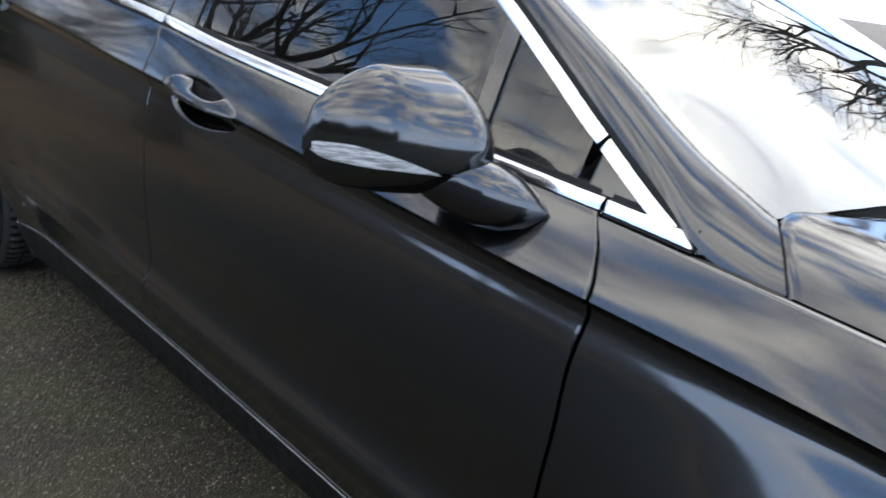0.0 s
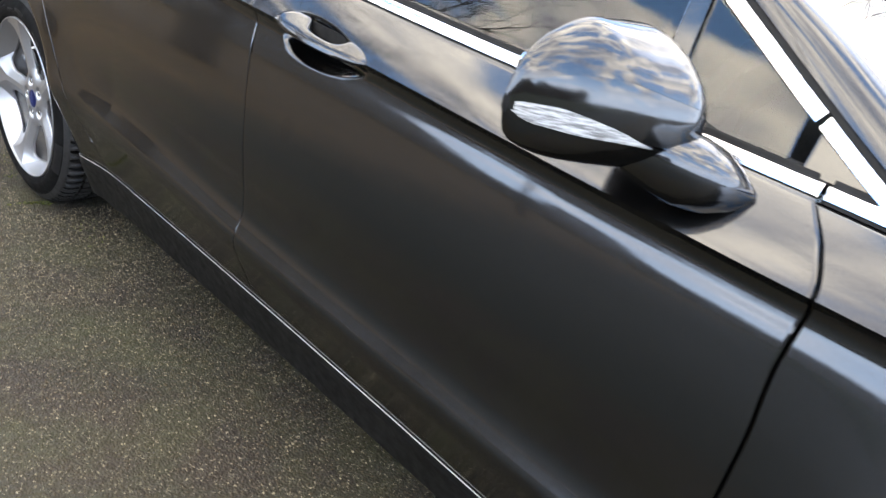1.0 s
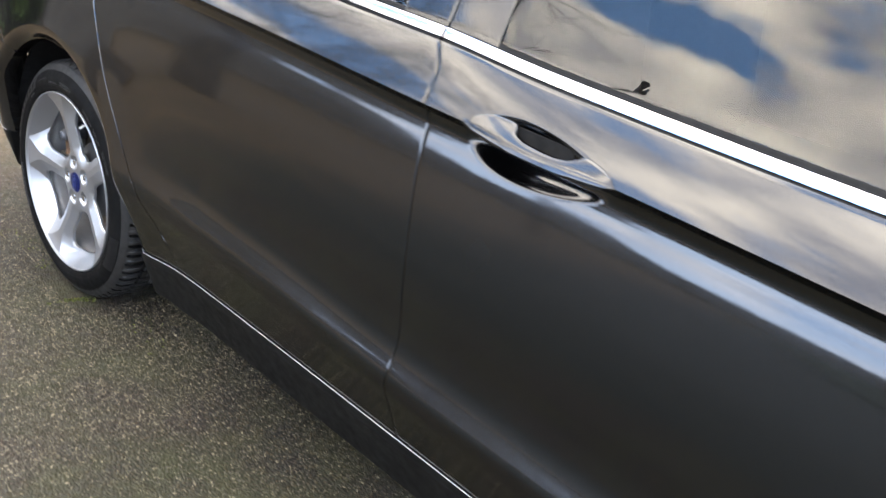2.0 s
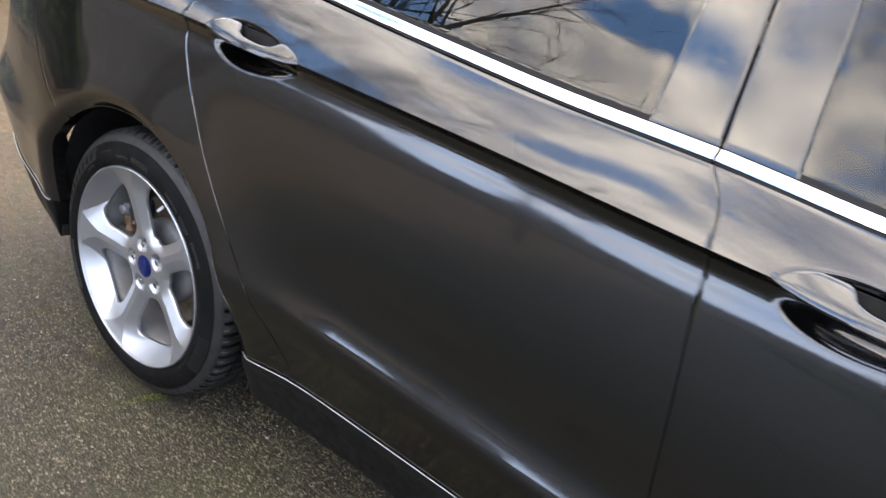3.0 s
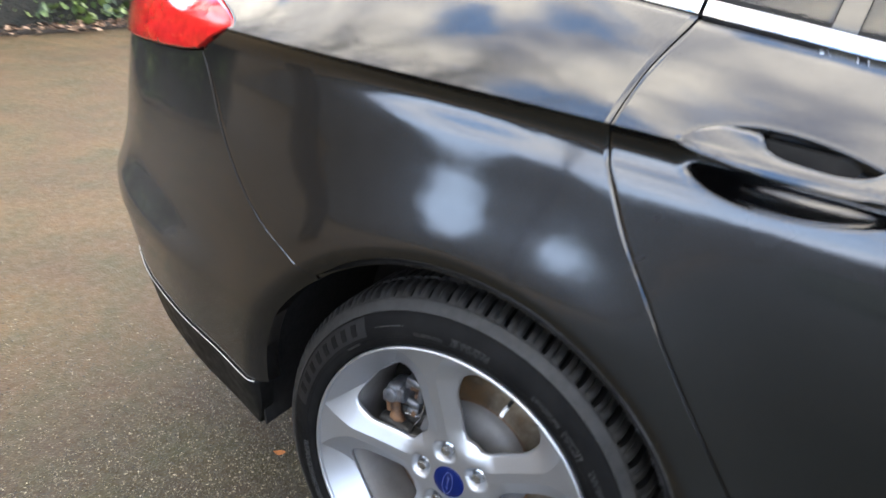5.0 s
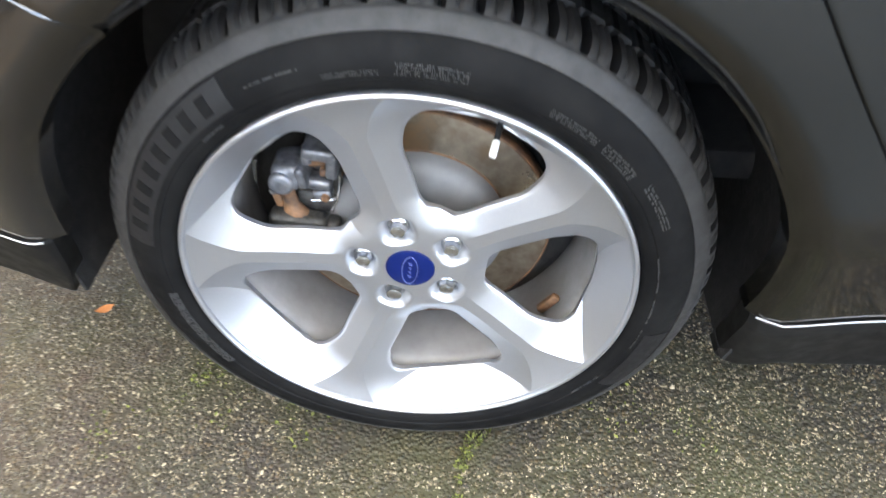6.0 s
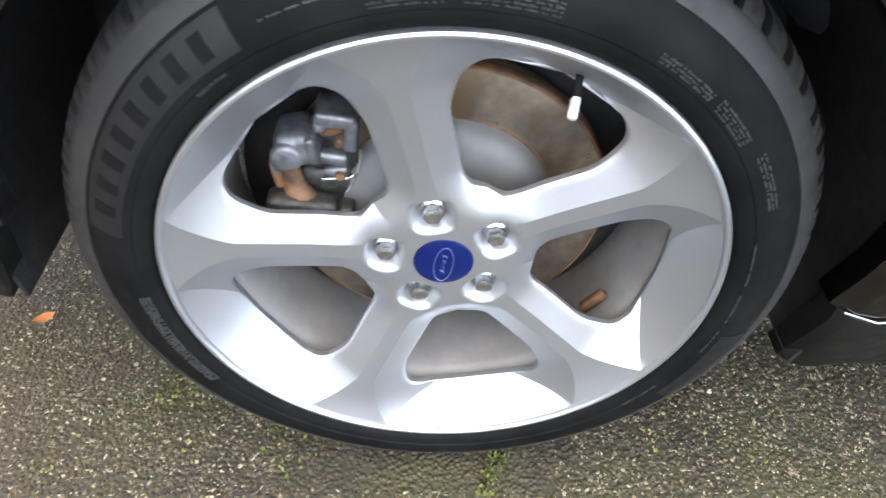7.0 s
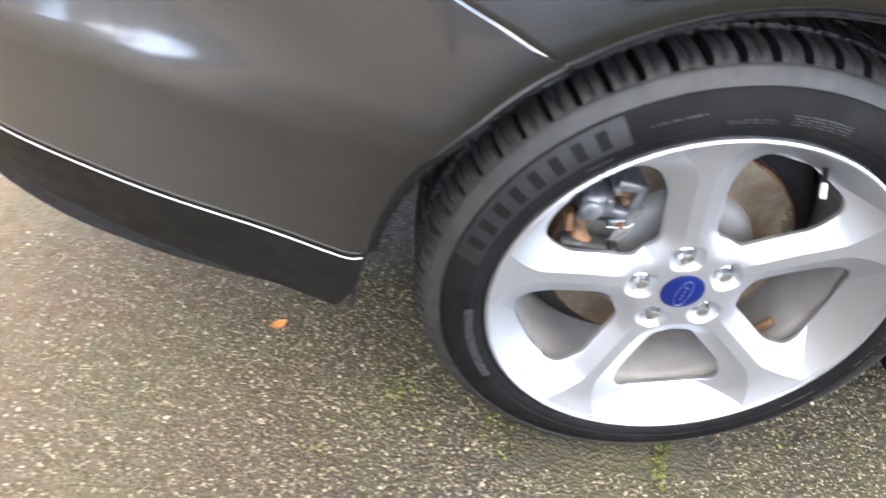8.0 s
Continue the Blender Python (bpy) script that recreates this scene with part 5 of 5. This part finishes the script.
def wheel_at(cx, mirror):
    place = pose(cx, 0, WZ) if not mirror else pose(cx, 2 * MID, WZ, 0, 0, 180)
    wheel = put("wheel", WHEEL_MESH, CAR, "five-spoke silver alloy wheel", place)
    put("rim_barrel", BARREL_MESH, wheel)
    tyre = put("tyre", TYRE_MESH, wheel, "black road tyre with moulded side wall")
    put("sidewall_ring", RING_MESH, tyre)
    for me in BAND_MESHES:
        put("brand_band", me, tyre)
    for me in BAR_MESHES:
        put("brand_bar", me, tyre)
    tagged(put("sidewall_print", PRINT_MESH, tyre), kind="stuff")
    put("origin_words", WORDS_MESH, tyre)
    cap = put("centre_cap", CAP_MESH, wheel, "round blue centre cap")
    put("cap_emblem", OVAL_MESH, cap)
    put("tyre_valve", VALVE_MESH, wheel, "pale plastic valve cap")
    put("valve_stem", STEM_MESH, wheel)
    for sp in SPOKES:
        me = LOCK_MESH if sp == 248 else NUT_MESH
        put("wheel_nut", me, wheel, "round locking nut" if sp == 248 else "", pose(NUT_R * math.cos(radians(sp)), 0.004, NUT_R * math.sin(radians(sp)), 0, sp + 8, 0))


for cx in (WX, FX):
    wheel_at(cx, False)
    wheel_at(cx, True)


def brake(cx, mirror):
    def flip(v):
        return [(cx + p[0], 2 * MID - p[1] if mirror else p[1], WZ + p[2]) for p in v]

    def add(name, vf, mat, parent, label="", sharp=62):
        v, f = vf
        return part(name, flip(v), [tuple(reversed(q)) for q in f] if mirror else f, mat, parent, label, sharp)

    disc = add("brake_disc", lathe([(0.104, 0.084), (0.106, 0.079), (0.110, 0.078), (0.156, 0.078), (0.161, 0.080), (0.161, 0.100), (0.10, 0.100)], 96), DISC, CAR, "rust-streaked brake disc")
    add("disc_bell", lathe([(0.0, 0.054), (0.07, 0.054), (0.090, 0.0555), (0.100, 0.059), (0.1055, 0.066), (0.108, 0.080)], 72), BELL, disc, "pale grey disc bell")
    add("rust_ring", lathe([(0.1070, 0.0776), (0.1080, 0.0772), (0.1092, 0.0774), (0.1098, 0.0779)], 96), RUST, disc, "ring of orange rust")
    add("rust_ring", lathe([(0.1582, 0.0779), (0.159, 0.0774), (0.1604, 0.0778), (0.1615, 0.0795), (0.1617, 0.090)], 96), RUST, disc, "ring of orange rust")
    add("dust_shield", lathe([(0.06, 0.112), (0.15, 0.112), (0.185, 0.114), (0.203, 0.122), (0.204, 0.126)], 72), LINER, disc, "dark dust shield")
    # caliper, high and to the rear: cylinder housing, bridge, slide lug
    turn = Matrix.Rotation(radians(-10), 4, "Y")
    tilt = Matrix.Rotation(radians(6), 4, "Y")
    cal = add("brake_caliper", joined([blocky((0.034, 0.046, 0.034), 0.010, 4, (-0.135, 0.054, 0.093), turn), tube([(-0.141, 0.033, 0.090), (-0.141, 0.028, 0.090), (-0.141, 0.026, 0.090)], [0.014, 0.0135, 0.010], 20, True), blocky((0.010, 0.040, 0.026), 0.003, 2, (-0.119, 0.050, 0.096), turn), tube([(-0.150, 0.036, 0.080), (-0.150, 0.029, 0.080)], [0.0055, 0.0050], 8, True)]), SHIELD, CAR, "grey brake caliper with a rusty carrier")
    add("caliper_bracket", joined([blocky((0.070, 0.012, 0.075), 0.005, 2, (-0.116, 0.069, 0.062), turn), blocky((0.050, 0.016, 0.030), 0.005, 2, (-0.112, 0.066, 0.040), tilt)]), GRIMY, cal, "black grimy bracket")
    add("caliper_bridge", joined([blocky((0.036, 0.040, 0.014), 0.004, 2, (-0.099, 0.056, 0.124), tilt), blocky((0.013, 0.040, 0.032), 0.004, 2, (-0.086, 0.056, 0.109), tilt), blocky((0.010, 0.036, 0.012), 0.003, 2, (-0.113, 0.056, 0.116), turn)]), SHIELD, cal)
    add("brake_pad", joined([blocky((0.022, 0.026, 0.012), 0.003, 2, (-0.104, 0.060, 0.108), turn), blocky((0.010, 0.022, 0.010), 0.003, 2, (-0.096, 0.052, 0.098), tilt)]), RUST, cal, "rusty pad edge")
    add("slide_lug", joined([blocky((0.034, 0.022, 0.013), 0.004, 2, (-0.106, 0.050, 0.082), tilt), blocky((0.022, 0.016, 0.010), 0.003, 2, (-0.100, 0.046, 0.069), turn)]), SHIELD, cal)
    add("slide_bolt", tube([(-0.096, 0.040, 0.068), (-0.096, 0.034, 0.068)], [0.0052, 0.0045], 6, True), RUST, cal)
    arm = [(-0.143, 0.052, 0.074), (-0.141, 0.051, 0.060), (-0.139, 0.050, 0.046), (-0.137, 0.049, 0.036), (-0.136, 0.048, 0.030)]
    add("caliper_carrier", joined([tube(arm, [0.008, 0.0075, 0.0085, 0.013, 0.018], 14, True, (1.1, 0.9), (0, 1, 0)), blocky((0.010, 0.016, 0.030), 0.003, 2, (-0.154, 0.054, 0.056), turn)]), RUST, cal, "rusty iron carrier")
    add("caliper_boot", joined([blocky((0.066, 0.026, 0.020), 0.008, 3, (-0.132, 0.044, 0.027), tilt), blocky((0.016, 0.022, 0.014), 0.005, 2, (-0.092, 0.044, 0.023), tilt)]), GRIMY, cal, "black grimy guide boot")
    wire = [(-0.112, 0.036, 0.064), (-0.088, 0.035, 0.067), (-0.0815, 0.036, 0.072), (-0.0790, 0.038, 0.086), (-0.0780, 0.039, 0.098), (-0.0792, 0.037, 0.080), (-0.0830, 0.036, 0.064), (-0.0960, 0.036, 0.042), (-0.0972, 0.036, 0.034), (-0.0972, 0.038, 0.004)]
    add("retaining_spring", tube(wire, 0.0013, 8), NUT, cal, "bent wire spring")
    add("wear_tab", blocky((0.012, 0.010, 0.034), 0.003, 2, (0.168, 0.050, -0.098), Matrix.Rotation(radians(35), 4, "Y")), RUST, disc, "rust-brown tab")


for cx in (WX, FX):
    brake(cx, False)
    brake(cx, True)


# ---- inside the car ----
def seat(x, y):
    s = part("car_seat", *blocky((0.50, 0.50, 0.16), 0.06, 3, (x, y, 0.52)), SEATCLOTH, CAR, "dark cloth seat", 40)
    part("seat_back", *blocky((0.16, 0.48, 0.62), 0.06, 3, (x - 0.30, y, 0.84), Matrix.Rotation(radians(-14), 4, "Y")), SEATCLOTH, s, "", 40)
    part("head_rest", *blocky((0.10, 0.27, 0.17), 0.045, 3, (x - 0.40, y, 1.22)), SEATCLOTH, s, "", 40)


for x, y in ((1.55, 0.50), (1.55, 1.256), (0.60, 0.46), (0.60, 1.296)):
    seat(x, y)
part("dashboard", *blocky((0.55, 1.30, 0.34), 0.10, 4, (2.35, MID, 0.80)), SEATCLOTH, CAR, "dark dashboard", 40)
part("cabin_floor", *blocky((2.6, 1.40, 0.05), 0.015, 2, (1.2, MID, 0.36)), LINER, CAR)
v, f = tube([(2.02 + 0.07 * math.cos(a), 0.50 + 0.185 * math.sin(a), 0.93 + 0.17 * math.cos(a)) for a in np.linspace(0, 2 * math.pi, 41)], 0.015, 10, False)
v2, f2 = blocky((0.05, 0.32, 0.07), 0.02, 2, (2.03, 0.50, 0.93))
part("steering_wheel", *joined([(v, f), (v2, f2)]), SEATCLOTH, CAR, "", 40)


# ---- drive: stones, leaves, moss ----
def pebbles():
    rng = np.random.default_rng(3)
    g = (1 + 5**0.5) / 2
    ico = np.array([(-1, g, 0), (1, g, 0), (-1, -g, 0), (1, -g, 0), (0, -1, g), (0, 1, g), (0, -1, -g), (0, 1, -g), (g, 0, -1), (g, 0, 1), (-g, 0, -1), (-g, 0, 1)]) / 1.9
    tri = np.array([(0, 11, 5), (0, 5, 1), (0, 1, 7), (0, 7, 10), (0, 10, 11), (1, 5, 9), (5, 11, 4), (11, 10, 2), (10, 7, 6), (7, 1, 8), (3, 9, 4), (3, 4, 2), (3, 2, 6), (3, 6, 8), (3, 8, 9), (4, 9, 5), (2, 4, 11), (6, 2, 10), (8, 6, 7), (9, 8, 1)])
    n = 52000
    x = np.r_[rng.uniform(-1.2, 2.2, 28500), rng.uniform(-0.9, 0.7, 17000), -1.2 - np.abs(rng.normal(0, 0.75, 6500))]
    y = rng.uniform(-0.58, 0.34, n)
    keep = (np.hypot(x, (y - 0.09) * 0.0) > 0.16) | (y < -0.06)
    x, y = x[keep], y[keep]
    n = len(x)
    size = rng.uniform(0.0011, 0.0027, n) + rng.gamma(1.0, 0.00025, n)
    sc = size[:, None] * rng.uniform(0.55, 1.45, (n, 3)) * [1.1, 0.85, 0.55]
    a = rng.uniform(0, 2 * math.pi, n)
    c, s = np.cos(a)[:, None], np.sin(a)[:, None]
    pts = ico[None] * (1 + rng.uniform(-0.22, 0.22, (n, 12, 1))) * sc[:, None, :]
    px, py = pts[..., 0] * c - pts[..., 1] * s, pts[..., 0] * s + pts[..., 1] * c
    v = np.stack([px + x[:, None], py + y[:, None], pts[..., 2] + (size * 0.12)[:, None]], -1).reshape(-1, 3)
    f = (tri[None] + (np.arange(n) * 12)[:, None, None]).reshape(-1, 3)
    ob = part("gravel", v.tolist(), f.tolist(), PEBBLE, None, "small pale and brown stones set in the tarmac", 18)
    tagged(ob, category="gravel", kind="stuff")


def leaf_shape(length, width, curl):
    pts, faces = [], []
    for i, w in enumerate((0.05, 0.7, 1.0, 0.75, 0.05)):
        s = i / 4
        for k in (-1, 0, 1):
            pts.append((length * (s - 0.5), width * 0.5 * w * k, curl * ((s - 0.5) ** 2 * 4 + 0.5 * abs(k) * w)))
    for i in range(4):
        for k in range(2):
            a = i * 3 + k
            faces.append((a, a + 3, a + 4, a + 1))
    return np.array(pts), faces


def scatter_leaves(name, places, mat, label, category, size, rng, flat=False, kind="stuff"):
    verts, faces = [], []
    shape, fs = leaf_shape(1.0, 0.62, 0.12)
    for p in places:
        s = rng.uniform(*size)
        e = Euler((rng.uniform(-0.5, 0.5), rng.uniform(-0.5, 0.5), rng.uniform(0, 6.3))) if flat else Euler((rng.uniform(-1.3, 1.3), rng.uniform(-1.3, 1.3), rng.uniform(0, 6.3)))
        m = np.array(e.to_matrix()) * s
        n0 = len(verts)
        verts += (shape @ m.T + p).tolist()
        faces += [tuple(i + n0 for i in q) for q in fs]
    ob = part(name, verts, faces, mat, None, label, 60)
    return tagged(ob, category=category, kind=kind)


pebbles()
rng = random.Random(11)
tufts = []
for cx, cy, r, n in ((0.097, 0.0, 0.014, 40), (0.086, -0.018, 0.013, 60), (0.078, -0.038, 0.011, 50), (0.072, -0.058, 0.010, 40), (0.069, -0.080, 0.008, 24), (0.069, -0.105, 0.007, 16), (-0.32, 0.065, 0.028, 60), (-0.16, 0.00, 0.05, 70), (-0.30, 0.02, 0.06, 60), (0.30, 0.05, 0.05, 50), (-0.42, -0.04, 0.05, 40), (0.40, 0.02, 0.04, 30)):
    for _ in range(n):
        a, d = rng.uniform(0, 6.3), r * rng.random() ** 0.5
        tufts.append((cx + d * math.cos(a), cy + d * math.sin(a), 0.002))
scatter_leaves("moss_patch", tufts, MOSS, "tufts of yellow-green moss in the tarmac cracks", "moss", (0.003, 0.008), rng)
v, f = leaf_shape(0.030, 0.016, 0.006)
ob = tagged(part("fallen_leaf", [tuple(p) for p in v], f, ORANGE_LEAF, None, "", 60), "small orange fallen leaf on the tarmac", "leaf")
ob.matrix_basis = pose(-0.521, 0.172, 0.004, 6, -4, 30)

# ---- hedge behind the car ----
HEDGE_X = -5.75


def hedge():
    rng = random.Random(21)
    xs, zs = np.linspace(-2.4, 9, 60), np.linspace(0, 1, 14)
    g = []
    for y in xs:
        g.append([(HEDGE_X - 0.42 - 0.35 * t + 0.16 * noise.noise(Vector((y * 1.3, t * 3, 2))), y, 2.3 * t + 0.2 * noise.noise(Vector((y, t, 5)))) for t in zs])
    grid = np.array(g)
    # near-black sheet: the shade between the leaves is put into its colour
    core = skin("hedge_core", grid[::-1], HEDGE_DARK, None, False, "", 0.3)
    hedge_root = tagged(new("hedge"), "green ivy-grown hedge at the drive's edge", "hedge")
    core.parent = hedge_root
    places = []
    while len(places) < 15000:
        y, z = rng.uniform(-2.5, 9), 2.35 * rng.random() ** 0.9
        gap = noise.noise(Vector((y * 1.7, z * 2.0, 8)))
        if gap < -0.22 and rng.random() < 0.8:
            continue
        x = HEDGE_X - 0.18 - 0.20 * z / 2.3 + 0.30 * noise.noise(Vector((y * 1.1, z * 1.4, 3))) + rng.uniform(-0.14, 0.14)
        places.append((x, y, z + 0.03))
    leaves = scatter_leaves("hedge_leaves", places, IVY, "green and yellow-green ivy leaves", "", (0.05, 0.13), rng, kind="stuff")
    leaves.parent = hedge_root
    litter = []
    for _ in range(2400):
        y = rng.uniform(-2.6, 9)
        litter.append((HEDGE_X + 0.02 + abs(rng.gauss(0, 0.13)) - 0.1, y, 0.012 + 0.05 * rng.random()))
    scatter_leaves("leaf_litter", litter, LITTER, "brown dead leaves along the foot of the hedge", "leaf litter", (0.03, 0.075), rng, True)
    v, f = blocky((0.5, 11.6, 0.06), 0.02, 2, (HEDGE_X - 0.22, 3.2, 0.005))
    tagged(part("verge", v, f, SOIL, None, "dark soil verge under the hedge"), category="verge", kind="structure")


hedge()


# ---- bare trees and a pole, seen in the glass and paint ----
def bare_tree(x, y, height, lean, seed, label):
    rng = random.Random(seed)
    root = tagged(new("tree"), label, "tree")
    root.matrix_basis = pose(x, y, 0)
    limbs, twigs = [], []

    def grow(p, d, length, r, level):
        n = 6 if level < 2 else 4
        pts, rad = [p.copy()], [r]
        for i in range(n):
            d = (d + Vector((rng.uniform(-1, 1), rng.uniform(-1, 1), rng.uniform(-0.5, 0.8))) * (0.10 + 0.05 * level)).normalized()
            p = p + d * (length / n)
            pts.append(p.copy())
            rad.append(r * (1 - 0.62 * (i + 1) / n))
        (limbs if level < 2 else twigs).append(tube(pts, rad, 9 if level < 2 else 4, level < 2))
        if level >= 5:
            return
        kids = 5 if level == 0 else (4 if level < 4 else 3)
        for k in range(kids):
            s = rng.uniform(0.35, 1.0) if k else 1.0
            i = min(int(s * n), n)
            axis = d.orthogonal().normalized()
            axis = Matrix.Rotation(rng.uniform(0, 6.3), 3, d) @ axis
            nd = (Matrix.Rotation(radians(rng.uniform(18, 52)), 3, axis) @ d).normalized()
            nd = (nd + Vector((0, 0, 0.12)) - Vector((0, 0, 0.05 * level))).normalized()
            grow(pts[i], nd, length * rng.uniform(0.55, 0.78), max(rad[i] * 0.72, 0.004), level + 1)

    grow(Vector((0, 0, -0.05)), Vector((*lean, 1)).normalized(), height * 0.36, height * 0.030, 0)
    part("trunk", *joined(limbs), BARK, root)
    part("crown", *joined(twigs), BARK, root)
    return root


bare_tree(-4.6, -3.6, 9.0, (0.30, 0.12), 4, "bare grey-barked tree leaning over the drive")
bare_tree(1.7, 10.5, 10.8, (0.0, -0.12), 9, "tall bare tree beyond the car")
bare_tree(-8.5, -1.0, 9.5, (0.1, 0.1), 14, "bare tree behind the hedge")
bare_tree(-7.0, -2.9, 10.5, (0.22, 0.06), 23, "spreading bare tree at the end of the hedge")


def utility_pole(x, y, h):
    root = tagged(new("utility_pole"), "dark wooden utility pole with a short crossarm", "pole")
    root.matrix_basis = pose(x, y, 0)
    part("post", *tube([(0, 0, -0.1), (0, 0, h)], [0.062, 0.055], 12), POLEWOOD, root)
    part("crossarm", *blocky((0.20, 0.08, 0.09), 0.012, 2, (0.05, 0, h - 0.35)), POLEWOOD, root)
    part("pole_cap", *blocky((0.13, 0.13, 0.10), 0.02, 2, (0, 0, h + 0.02)), POLEWOOD, root)
    for dx in (0.0, 0.12):
        part("insulator", *tube([(dx, 0, h - 0.29), (dx, 0, h - 0.16)], [0.035, 0.025], 10), SHIELD, root)


utility_pole(-2.4, -7.5, 9.0)


# unseen grass, added so that the lower doors reflect something dark
def lawn():
    xs, ys = np.linspace(0.2, 40, 60), np.linspace(-24, -4.6, 24)
    g = np.array([[(x, y - 6.5 * math.exp(-(x - 0.2) / 2.2) * (y + 24) / 19.4 + 0.25 * noise.noise(Vector((x * 0.4, y, 3))), 0.07 + 0.03 * noise.noise(Vector((x * 0.6, y * 0.6, 1)))) for y in ys] for x in xs])
    ob = skin("lawn", g, GRASS, None, False, "rough dark green grass out of view, added for dark reflections", 0.12)
    tagged(ob, category="grass", kind="structure")


lawn()


def far_hedge(name, x0, y0, x1, y1, heights, count, seed, label, leaf, wood):
    """A belt of leaves along a line; heights: how tall it stands along the way from 0 to 1."""
    tall = pchip(*heights)
    rng = random.Random(seed)

    def top(t, base):
        return float(tall(t)) * (base + 0.35 * noise.noise(Vector((t * 9, seed, 0))) + 0.10 * noise.noise(Vector((t * 60, seed, 3))))

    n, core, places = 120, [], []
    for i in range(n):
        t = i / (n - 1)
        hh = top(t, 0.8)
        core.append([(x0 + (x1 - x0) * t + 0.3 * w, y0 + (y1 - y0) * t + 0.3 * w, hh * k) for k, w in ((0, 0), (0.5, 0.2), (0.85, 0.5), (0.9, 1.5))])
    root = tagged(new(name), label, "hedge")
    skin("hedge_core", np.array(core), wood, root, False, "", 0.3)
    for _ in range(count):
        t = rng.random()
        places.append((x0 + (x1 - x0) * t + rng.gauss(0, 0.25), y0 + (y1 - y0) * t + rng.gauss(0, 0.25), top(t, 0.85) * rng.random() ** 0.6))
    lv = scatter_leaves("hedge_leaves", places, leaf, "", "", (0.12, 0.26), rng)
    lv.parent = root


far_hedge("tree_belt", -44, -10, 4, -27, ([0, 0.3, 0.54, 0.60, 0.64, 0.68, 0.70, 0.715, 0.76, 0.785, 0.85, 1], [15, 13, 10, 6.0, 4.0, 3.5, 3.8, 5.4, 5.2, 4.0, 3.7, 3.2]), 13000, 37, "grey-brown winter tree belt beyond the drive", TWIGS, FARWOOD)
far_hedge("roadside_hedge", -0.6, -27.4, 34, -23, ([0, 0.05, 0.12, 0.25, 1], [3.5, 3.9, 5.0, 7.0, 7.4]), 7500, 31, "tall dark hedge along the far side of the drive", IVY, SOIL)
